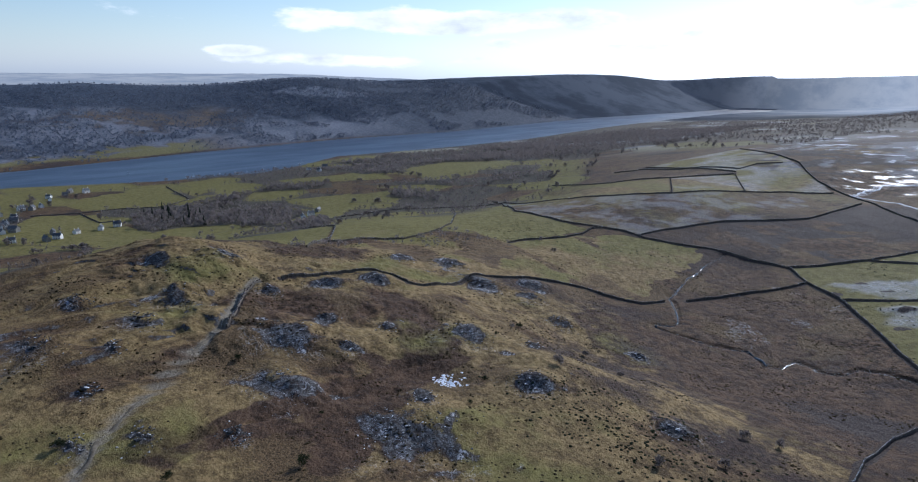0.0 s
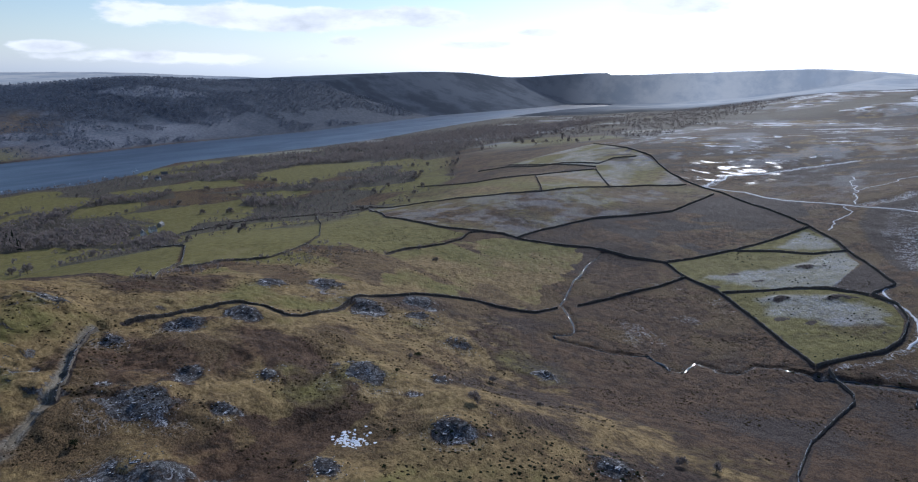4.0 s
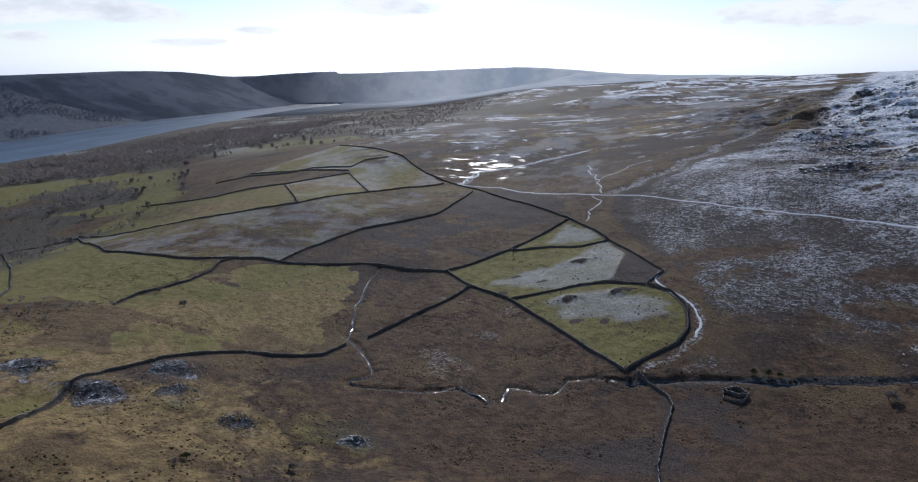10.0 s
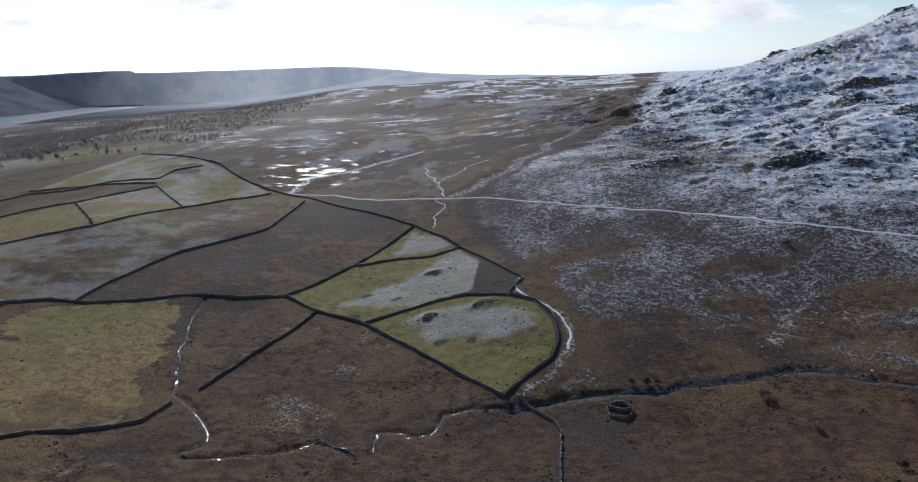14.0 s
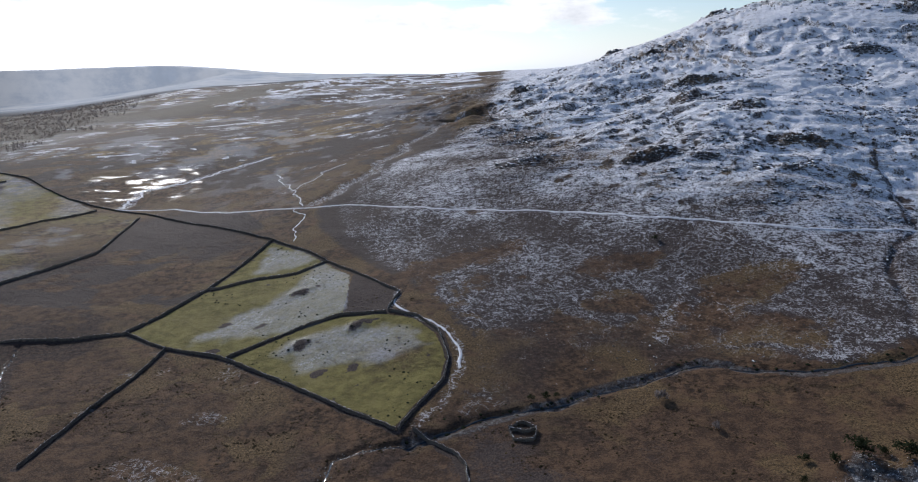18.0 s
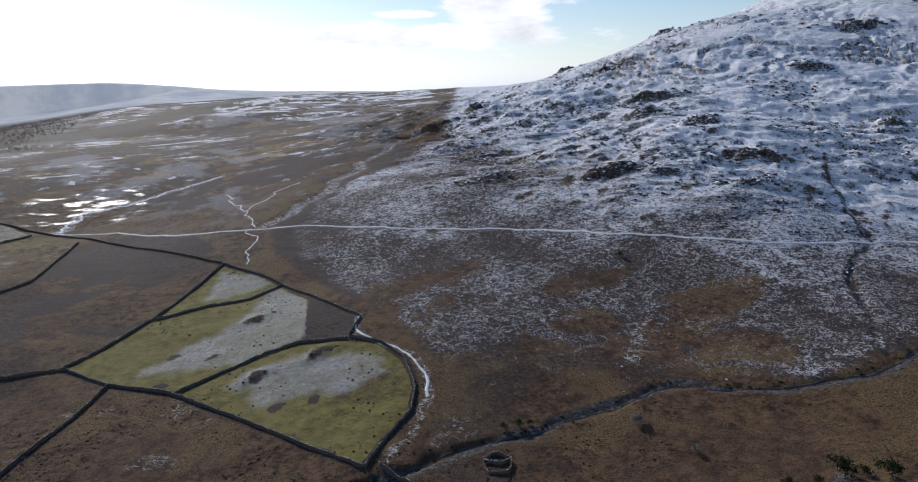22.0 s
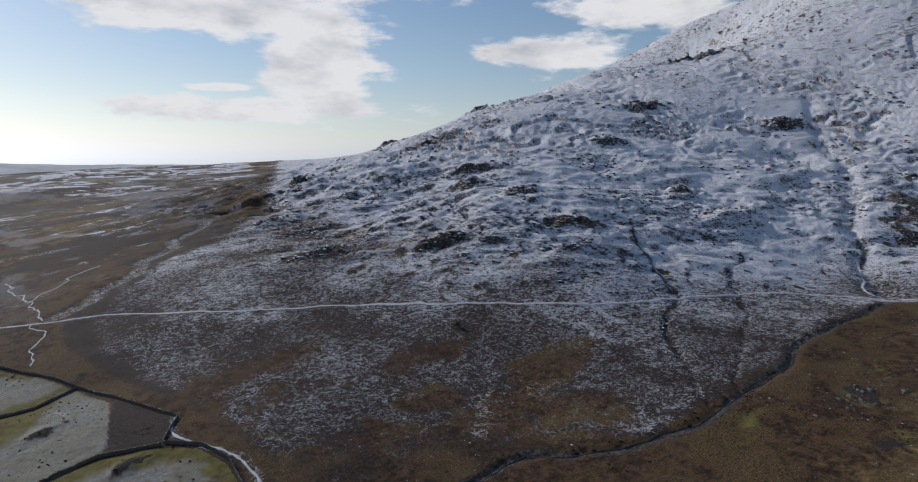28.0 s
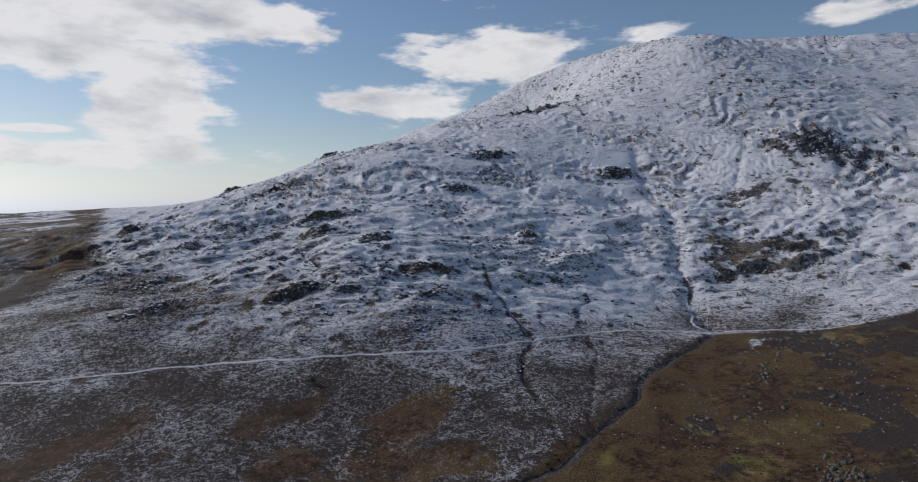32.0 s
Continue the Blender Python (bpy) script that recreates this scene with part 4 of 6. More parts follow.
    dark = 1.1 * bump(x, y, 765, 255, 95, 72, -30) + 0.9 * bump(x, y, 1095, 260, 45, 85, 0) + 0.75 * bump(x, y, 950, 330, 60, 30, -40) + 0.7 * bump(x, y, 1200, 830, 30, 90, 40)
    for cx, cy, rx, ry, turn, _ in CRAGS:
        crag = fell * smooth(0.35, 0.75, bump(x, y, cx, cy, 1.1 * rx, 0.8 * ry, turn) + 0.35 * n_small)
        out["rock"], out["crag"] = np.maximum(out["rock"], 0.36 * crag), np.maximum(out["crag"], crag)
        out["snow"] = out["snow"] * (1 - 0.35 * crag)
    out["rock"] += 0.40 * smooth(0.3, 0.8, dark + 0.35 * n_small)
    out["snow"] *= 1 - 0.55 * smooth(0.40, 0.9, dark + 0.45 * n_small + 0.3 * n_mid)
    # fields
    green = np.zeros(x.shape)
    mottle = fbm(x * 0.7 + 0.3 * y, y, 70, 4, 86)
    for poly, amount in ((FIELD_GREEN, 0.95), (FIELD_MEADOW, 0.75), (FIELD_LOW, 0.9), (FIELD_UPPER, 0.5), (FIELD_STRIP, 0.5), (FIELD_TRI, 0.72), (FIELD_LONG, 0.42)):
        green = np.where(inside(x, y, poly), amount + 0.22 * np.minimum(mottle, 0.3), green)
    green = np.where(inside(x + 5 * n_small + 6 * n_mid, y + 5 * n_mid, FIELD_YELLOW), 0.46 + 0.28 * n_mid, green)
    green = np.maximum(green, smooth(330, 120, np.hypot(x + 130, y - 40)) * (0.27 + 0.26 * n_mid + 0.08 * n_small))
    out["straw"] = np.where(inside(x + 5 * n_small + 6 * n_mid, y + 5 * n_mid, FIELD_YELLOW), 0.85 - 0.3 * smooth(0.2, 0.6, n_mid), 0)
    out["straw"] = np.maximum(out["straw"], smooth(330, 120, np.hypot(x + 130, y - 40)) * (0.66 + 0.45 * n_mid))
    out["straw"] = np.maximum(out["straw"], smooth(-12, -30, y - np.interp(x, [190, 250, 360, 444, 519, 700], [278, 242, 236, 245, 241, 150])) * smooth(100, 200, x) * (0.20 + 0.38 * n_mid))
    green = np.maximum(green, 0.36 * bump(x, y, 300, 218, 100, 13, -3) * (1 + 0.4 * n_mid + 0.6 * n_small))
    green = np.maximum(green, smooth(-14, -40, y - np.interp(x, [190, 250, 360, 444, 519, 700], [278, 242, 236, 245, 241, 150])) * smooth(240, 330, x) * (0.27 + 0.12 * n_mid + 0.18 * n_small))
    west = smooth(0.3, 0.6, bump(x, y, -262, 235, 75, 110, 15) + 0.25 * n_mid)
    green, out["straw"] = np.maximum(green, west * (0.42 + 0.3 * n_mid)), np.maximum(out["straw"], west * (0.75 - 0.5 * smooth(0.0, 0.4, fbm(x * 0.7, y, 45, 3, 66))))
    out["straw"] = np.where(inside(x, y, FIELD_STRIP) | inside(x, y, FIELD_UPPER), 0.6, out["straw"])
    out["red"] = np.where(inside(x, y, FIELD_STRIP), 0.8 * smooth(-400, -470, x + 30 * n_mid), 0)
    out["frost"] = np.where(inside(x, y, FIELD_LONG), 0.46 * smooth(-0.3, 0.5, 0.7 * n_mid + 0.5 * n_small + 0.4 * n_big + 0.3 * fbm(x * 0.5, y, 60, 3, 62)), 0)
    out["heath"] = np.where(inside(x, y, FIELD_LONG), 0.30 * smooth(0.1, 0.6, fbm(x * 0.6, y, 50, 4, 64)), 0)
    for poly in SNOW_TRI:
        wx, wy = x + 5 * n_small, y + 5 * fbm(x, y, 13, 2, 81)
        edge = line_distance(wx, wy, poly + poly[:1])
        inner = smooth(-4, 4, np.where(inside(wx, wy, poly), edge, -edge)) * tri
        out["frost"] = np.maximum(out["frost"], inner * (0.80 + 0.18 * fbm(x * 0.35 + y * 0.35, y - x * 0.3, 7, 3, 82)))
        out["snow"] = np.where(inner > 0.4, (0.20 + 0.2 * n_small) * inner, out["snow"])
    out["snow"] = np.where(tri & ~inside(x, y, SNOW_TRI[0]) & ~inside(x, y, SNOW_TRI[1]) & ~inside(x, y, SNOW_TRI[2]), 0, out["snow"])
    out["snow"] = np.where(inside(x, y, FIELD_UPPER), 0.35 * smooth(0.0, 0.5, n_mid), out["snow"])
    out["frost"] = np.where(inside(x, y, FIELD_UPPER), 0.5 * smooth(-0.2, 0.4, n_mid), out["frost"])
    hummock = np.zeros(x.shape)
    for hx, hy, hr in HUMMOCKS:
        hummock = np.maximum(hummock, smooth(0.35, 0.75, bump(x, y, hx, hy, 0.9 * hr, 0.5 * hr, 20) + 0.45 * fbm(x, y, 5, 3, 70)))
    hummock *= tri
    out["frost"], out["snow"] = out["frost"] * (1 - hummock), out["snow"] * (1 - tri * hummock)
    out["heath"] = out["heath"] + 0.85 * inside(x, y, HEATHER_TRI) + 0.9 * hummock
    out["heath"] += np.where(inside(x, y, FIELD_HEATHER), 0.10 + 0.2 * n_mid + 0.55 * smooth(0.0, 0.4, fbm(x * 0.6 + y * 0.5, y - x * 0.3, 45, 5, 98)) + 0.7 * bump(x, y, -35, 640, 75, 75, 0), 0) + fell * (0.62 + 0.30 * smooth(-0.2, 0.4, n_mid)) * smooth(175, 125, z) * (1 - 0.9 * warm)
    out["heath"] = np.maximum(out["heath"], (0.24 + 0.4 * n_mid) * (bump(x, y, -20, 235, 110, 80, 0) + bump(x, y, 90, 230, 80, 40, 0)))
    bands = fbm(x + 0.3 * y, y * 0.6, 90, 6, 74, 0.65)
    out["straw"] = np.maximum(out["straw"], moor_far * 0.5 * smooth(-0.05, 0.4, bands))
    out["red"] = np.maximum(out["red"], moor_far * 0.8 * smooth(0.1, 0.5, fbm(x * 0.6 - 0.2 * y, y, 95, 4, 78)) * smooth(0.3, 0.0, bands))
    out["frost"] = np.maximum(out["frost"], moor_far * 0.62 * smooth(0.05, 0.6, fbm(x * 0.8, y * 0.6, 60, 6, 76, 0.7)))
    out["heath"] = np.maximum(out["heath"], moor_far * 0.75 * smooth(0.1, 0.5, -drift))
    out["heath"] = np.maximum(out["heath"], moor_far * 0.9 * smooth(0.0, 0.35, fbm(x - 0.3 * y, y * 0.55, 70, 6, 68, 0.68)))
    # valley: green and straw patches, woods between
    valley = valley_mask(x, y, z)
    d1, d2, tag, wooded = valley_patches(x, y)
    g = np.where(tag > 0.62, 0.95, np.where(tag > 0.5, 0.6, 0.25)) * (1 - 0.45 * smooth(900, 1400, y))
    green = np.maximum(green, valley * np.where(wooded, 0.0, g))
    out["wood"] = np.where(wooded, valley, 0) * 0.9 + valley * smooth(7, 3, d2 - d1) * 0.5
    out["frost"] = np.maximum(out["frost"], valley * np.where(~wooded & (tag > 0.72), 0.65, 0) * smooth(900, 1300, y) * smooth(3300, 2700, y))
    out["wood"] = np.maximum(out["wood"], valley * 0.6 * smooth(1000, 1500, y) * (tag < 0.8))
    for poly in WOODS:
        out["wood"] = np.where(inside(x, y, poly), 0.95, out["wood"])
        green = np.where(inside(x, y, poly), 0, green)
    for k, poly in enumerate(MEADOWS):
        b = inside(x + 4 * n_small, y + 4 * n_mid, poly)
        green, out["wood"] = np.where(b, 0.9 - 0.12 * (k % 3), green), np.where(b, 0, out["wood"])
        out["straw"] = np.where(b, 0.3 * (k % 2), out["straw"])
    # banks of the becks are dark and stony
    bank = np.maximum(near(x + 3 * n_small, y + 3 * n_mid, BECK_UP, 5.5), 0.6 * near(x, y, BECK_LOW, 3))
    out["heath"] = np.maximum(out["heath"], 0.6 * bank)
    out["rock"] = np.maximum(out["rock"], 0.45 * bank)
    for g_line in GULLIES:
        out["heath"] = np.maximum(out["heath"], 0.5 * near(x + 3 * n_small, y, g_line, 1.5))
    # beyond the lake: forest, clearings, a green strip by the water
    east = east_side(x, y) * smooth(0, 5, z)
    shore = line_distance(x, y, LAKE)
    c1, c2, ctag = cells(x + 60 * n_mid, y, 330, 91)
    strip = 0.9 * smooth(190, 110, shore + 60 * n_mid) * smooth(900, 600, y)
    clear = smooth(0.3, 0.7, bump(x, y, -2290, 780, 210, 330, 0) + 0.3 * n_mid + 0.2 * n_big)
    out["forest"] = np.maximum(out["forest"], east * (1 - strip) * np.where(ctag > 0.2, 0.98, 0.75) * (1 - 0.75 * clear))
    out["straw"] = np.maximum(out["straw"], east * clear * 0.42)
    out["frost"] = np.maximum(out["frost"], 0.6 * east * smooth(0.35, 0.6, bump(x, y, -2330, 1470, 60, 190, -30) + 0.25 * n_mid))
    green = np.maximum(green, east * strip * 0.85)
    out["wood"] = np.maximum(out["wood"], smooth(1200, 1800, y) * smooth(-60, -340, x + 0.12 * y) * smooth(140, 100, z) * (0.55 + 0.4 * smooth(-0.2, 0.4, n_big)) * (1 - out["snow"]))
    out["wood"] = np.maximum(out["wood"], (1 - east) * smooth(2300, 3200, y) * smooth(-300, -800, x) * 0.9)
    bearing_ = np.degrees(np.arctan2(x, y))
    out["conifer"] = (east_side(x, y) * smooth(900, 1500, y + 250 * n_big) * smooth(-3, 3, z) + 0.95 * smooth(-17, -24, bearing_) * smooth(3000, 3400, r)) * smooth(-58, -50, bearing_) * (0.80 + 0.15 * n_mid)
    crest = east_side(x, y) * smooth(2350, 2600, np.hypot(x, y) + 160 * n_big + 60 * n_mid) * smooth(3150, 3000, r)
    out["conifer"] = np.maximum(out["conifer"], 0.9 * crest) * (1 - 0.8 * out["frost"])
    belt = near(x + 60 * n_mid, y + 40 * n_big, [(-900, 3000), (-600, 2300), (-330, 1800), (-170, 1740), (-20, 1990), (120, 2420), (400, 2900)], 150)
    out["wood"] = np.maximum(out["wood"], belt * 0.95 * (1 - east))
    for key in ("snow", "frost", "straw", "red"):
        out[key] = out[key] * (1 - 0.85 * belt)
    out["green"] = green
    south = smooth(-14, -40, y - np.interp(x, [190, 250, 360, 444, 519, 700], [278, 242, 236, 245, 241, 150])) * smooth(220, 320, x) * smooth(900, 700, x)
    out["rock"] = np.maximum(out["rock"], 0.34 * south * smooth(0.25, 0.6, n_small + 0.5 * n_mid))
    out["heath"] = np.maximum(out["heath"], 0.75 * south * smooth(0.0, 0.4, fbm(x, y, 38, 5, 73, 0.6)))
    # rusty bracken in the hollows, dark rushes along the walls
    for line, wide in ((DITCH_FORE, 11), (RUST_FORE, 17)):
        out["red"] = np.maximum(out["red"], near(x + 9 * n_small, y + 7 * n_mid, line, wide))
    for cx, cy, rx, ry, turn in ((0, 228, 125, 62, 0), (120, 215, 100, 38, 0), (230, 390, 60, 16, -8), (118, 439, 55, 14, 5), (-95, 400, 30, 40, 0), (-75, 330, 40, 45, 0), (-110, 520, 50, 50, 0)):
        out["red"] = np.maximum(out["red"], smooth(0.25, 0.8, bump(x, y, cx, cy, rx, ry, turn) + 0.35 * n_mid + 0.2 * n_small))
    pasture = np.maximum(west, inside(x, y, FIELD_YELLOW)) * smooth(0.32, 0.55, fbm(x * 0.6 + 0.4 * y, y, 42, 4, 92))
    out["red"] = np.maximum(out["red"], 0.42 * pasture)
    out["green"] = out["green"] * (1 - 0.6 * pasture)
    out["straw"] *= 1 - 0.9 * out["red"]
    scarp = smooth(0.12, 0.6, bump(x, y, -240, -25, 95, 85, 0)) * smooth(0.42, 0.75, steep + 0.15 * n_small)
    out["rock"], out["heath"] = np.maximum(out["rock"], 0.5 * scarp), np.maximum(out["heath"], 0.6 * scarp)
    # flecks of old snow along the drains of the wet moor
    wetmoor = smooth(0.3, 0.8, bump(x, y, -60, 370, 75, 80, 0) + bump(x, y, -20, 280, 90, 30, 0)) * (1 - tri) * (1 - fell)
    out["snow"] = np.maximum(out["snow"], 0.30 * wetmoor * smooth(0.25, 0.6, fbm(x * 0.7 + y * 0.3, y, 26, 3, 84)))
    for line, _ in WALLS[:2] + WALLS[5:7] + WALLS[13:]:
        box = (x > min(p[0] for p in line) - 8) & (x < max(p[0] for p in line) + 8) & (y > min(p[1] for p in line) - 8) & (y < max(p[1] for p in line) + 8)
        out["heath"][box] = np.maximum(out["heath"][box], 0.75 * smooth(2.9, 1.2, line_distance(x[box] + 1.2 * n_small[box], y[box] + 0.8, line)))
    # lines trodden or worn, and boggy pools
    for line, wide in ((PATH_FORE, 2.6),):
        out["path"] = np.maximum(out["path"], near(x, y, line, wide))
    for line, wide, amount in ((LANE, 4.0, 0.42), (GHYLL, 12, 0.5), (PATH_UP, 4, 0.36), (PATH_UP_EAST, 4, 0.36), (MOOR_TRACK, 10, 0.55), (ROAD, 6, 0.35)):
        out["snow"] = np.maximum(out["snow"], near(x + 2 * n_small, y, line, wide) * amount)
    bog = bump(x, y, -105, 850, 55, 60, 0) + 0.8 * bump(x, y, -95, 800, 40, 22, 20)
    pool = smooth(0.50, 0.90, 0.42 * bog + 0.85 * fbm(x * 0.5 + 0.3 * y, y, 9, 4, 79)) * smooth(0.10, 0.45, bog)
    out["wet"] = 0.75 * pool
    # snow white on the pools also paints in the sun's glint
    out["snow"] = np.maximum(out["snow"], 0.62 * pool)
    # dusted stones on the knolls
    for cx, cy, rad in SCREE:
        b = np.hypot(x - cx, y - cy) < 2.5 * rad
        s = np.zeros(x.shape)
        s[b] = smooth(0.30, 0.62, bump(x[b], y[b], cx, cy, rad, rad * 0.72, (cx * 7) % 90 - 30) + 0.45 * n_small[b])
        out["rock"] = np.maximum(out["rock"], 0.50 * s)
        out["heath"] = np.maximum(out["heath"], 0.62 * s)
        out["snow"] = np.maximum(out["snow"], (0.20 + 0.22 * n_small) * s)
        out["straw"] *= 1 - 0.7 * s
        skirt = np.zeros(x.shape)
        skirt[b] = smooth(0.18, 0.45, bump(x[b], y[b], cx + 0.2 * rad, cy - 0.35 * rad, 1.4 * rad, rad, 20) + 0.3 * n_small[b])
        out["snow"] = np.maximum(out["snow"], 0.25 * skirt)
    return out


def ground_z(x, y):
    return height(np.atleast_1d(np.asarray(x, float)), np.atleast_1d(np.asarray(y, float)))


def mesh_of(name, verts, faces, material, flat_shaded=True):
    me = bpy.data.meshes.new(name)
    me.from_pydata([tuple(v) for v in verts], [], faces)
    if not flat_shaded:
        me.polygons.foreach_set("use_smooth", np.ones(len(me.polygons), bool))
    me.materials.append(material)
    me.update()
    return me


def part(name, me, parent, label="", at=None):
    ob = new(name, me)
    ob.parent = parent
    if at is not None:
        ob.matrix_basis = at
    if label:
        tagged(ob, label)
    return ob


def along(line, gap):
    """Points at even steps along a line, smoothed at the corners."""
    p = np.array(line, float)
    d = np.concatenate([[0], np.cumsum(np.hypot(*np.diff(p, axis=0).T))])
    s = np.linspace(0, d[-1], max(2, int(d[-1] / gap) + 1))
    q = np.stack([np.interp(s, d, p[:, 0]), np.interp(s, d, p[:, 1])], -1)
    for _ in range(max(1, int(3 / gap))):
        q[1:-1] = 0.25 * q[:-2] + 0.5 * q[1:-1] + 0.25 * q[2:]
    return q


def sideways(q):
    d = np.gradient(q, axis=0)
    return np.stack([-d[:, 1], d[:, 0]], -1) / (np.hypot(d[:, 0], d[:, 1])[:, None] + 1e-9)


ground_mesh, far_mesh = build_ground()
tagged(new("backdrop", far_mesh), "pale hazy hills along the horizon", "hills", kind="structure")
ground = tagged(new("ground", ground_mesh), "brown moorland with green fields and a snow-dusted fell", "ground", kind="structure")
me = mesh_of("water", [(x, y, 0) for x, y in reversed(LAKE)], [list(range(len(LAKE)))], M_LAKE)
lake = tagged(new("water", me), "steel-blue lake lying along the valley", "lake", kind="structure")


# ---- tracks and becks ----
def ribbon(name, line, wide, material, lift, label, category, wobble=0.3, gap=2.0, sway=1.3):
    rng = np.random.default_rng(len(line) + int(wide * 10))
    q = along(line, gap)
    n = sideways(q)
    q = q + n * (sway * fbm(q[:, 0], q[:, 1], 16, 3, 93) * np.minimum(1, np.minimum(np.arange(len(q)), np.arange(len(q))[::-1]) / 4))[:, None]
    n = sideways(q)
    cols = (-0.5, -0.25, 0, 0.25, 0.5)
    width = wide * (1 + wobble * rng.normal(0, 0.4, len(q)).clip(-1, 1))
    verts, faces = [], []
    centre = ground_z(q[:, 0], q[:, 1])
    for k in cols:
        p = q + n * (width * k)[:, None]
        h = ground_z(p[:, 0], p[:, 1])
        z = np.maximum(h, 0.5 * h + 0.5 * centre) + lift * (1.0 if abs(k) < 0.5 else -1.5)
        verts.append(np.column_stack([p, z]))
    verts = np.concatenate(verts)
    m = len(q)
    for c in range(len(cols) - 1):
        for i in range(m - 1):
            faces.append((c * m + i, c * m + i + 1, (c + 1) * m + i + 1, (c + 1) * m + i)[::-1])
    return tagged(new(name, mesh_of(name, verts, faces, material, False)), label, category, kind="structure")


ribbon("road", ROAD, 2.5, M_TRACK, 0.22, "pale snow-covered gravel track across the fell", "track")
ribbon("road", ROAD_SPUR, 2.4, M_TRACK, 0.2, "snowy track branching uphill", "track")
for line in (PATH_LOW, PATH_UP, PATH_UP_EAST):
    ribbon("path", line, 1.3, M_TRACK, 0.2, "narrow snowy footpath on brown moor", "path", 0.6, 2.0, 5.0)
ribbon("path", MOOR_TRACK, 3.8, M_TRACK, 0.25, "wet snowy track over the moor", "path", 0.7, 2.0, 5.0)
ribbon("path", LANE[:6], 1.6, M_TRACK, 0.25, "snow-filled lane beside the field wall", "path", 0.7)
ribbon("path", PATH_FORE, 2.0, M_DIRT, 0.2, "trodden grassy track over the knoll", "path", 0.4)
ribbon("beck", BECK_LOW, 1.4, M_BECK, 0.12, "narrow winding moorland beck", "stream", 0.7, 1.2)
ribbon("beck", BECK_UP, 1.2, M_BECK, 0.12, "dark beck in a stony cutting", "stream", 0.6, 1.5)


# ---- dry stone walls ----
def stone_wall(line, high=1.45, label="dark dry stone wall across rough grass", wide=0.85):
    rng = np.random.default_rng(abs(hash_line(line)))
    q = along(line, 1.3)
    q = q + rng.normal(0, 0.20, q.shape)
    n, m = sideways(q), len(q)
    z0 = ground_z(q[:, 0], q[:, 1])
    top = high * (1 + 0.12 * np.convolve(rng.normal(0, 1, m + 8), np.ones(9) / 3, "valid"))
    gaps = rng.random(m) < 0.03
    top = np.where(gaps, top * 0.55, top)
    root = new("dry_stone_wall")
    tagged(root, label, "wall", "field walls")
    profile = ((-0.5, -0.8), (-0.46, 0.35), (-0.30, 1.0), (0.30, 1.0), (0.46, 0.35), (0.5, -0.8))
    verts = []
    for k, (s, h) in enumerate(profile):
        off = n * (wide * s + rng.normal(0, 0.05, m))[:, None]
        hh = np.where(h < 0, -0.6, h * top + (rng.normal(0, 0.13, m) if h > 0 else 0))
        verts.append(np.column_stack([q + off, z0 + hh]))
    verts = np.concatenate(verts)
    faces = [(k * m + i, (k + 1) * m + i, (k + 1) * m + i + 1, k * m + i + 1)[::-1] for k in range(len(profile) - 1) for i in range(m - 1)]
    faces += [tuple(k * m for k in range(len(profile))), tuple(k * m + m - 1 for k in reversed(range(len(profile))))]
    part("wall_body", mesh_of("wall_body", verts, faces, M_WALL), root)
    # cam stones set on edge along the top
    verts, faces = [], []
    for i in range(m - 1):
        for f in (0.25, 0.75):
            if gaps[i] or rng.random() < 0.12:
                continue
            c = q[i] * (1 - f) + q[i + 1] * f
            zc = (z0[i] + top[i]) * (1 - f) + (z0[i + 1] + top[i + 1]) * f
            d = (q[i + 1] - q[i]) / (np.linalg.norm(q[i + 1] - q[i]) + 1e-9) * rng.uniform(0.10, 0.24)
            w = n[i] * rng.uniform(0.22, 0.34)
            h = rng.uniform(0.16, 0.34)
            b = len(verts)
            for u, v, e in ((-1, -1, -0.1), (1, -1, -0.1), (1, 1, -0.1), (-1, 1, -0.1)):
                verts.append((*(c + d * u + w * v), zc + e))
            for u, v in ((-0.6, -0.7), (0.8, -0.6), (0.6, 0.8), (-0.8, 0.6)):
                verts.append((*(c + d * u + w * v), zc + h * rng.uniform(0.8, 1.15)))
            faces += [(b + 4, b + 5, b + 6, b + 7), (b, b + 1, b + 5, b + 4), (b + 1, b + 2, b + 6, b + 5), (b + 2, b + 3, b + 7, b + 6), (b + 3, b, b + 4, b + 7)]
    tagged(part("cam_stones", mesh_of("cam_stones", verts, faces, M_CAP), root, "row of upright cam stones along the top"), kind="stuff")
    return root


def hash_line(line):
    return int(sum(17 * a + 31 * b for a, b in line)) % 100000


for line, label in WALLS:
    stone_wall(line, 1.35, label)
fold = stone_wall([(90, 270), (97, 272), (101, 265), (96, 258), (89, 262), (90, 270), (95, 265), (101, 265)], 1.3, "small ruined stone sheepfold on brown moor")
fold.name = "sheepfold"
tagged(fold, category="sheepfold")


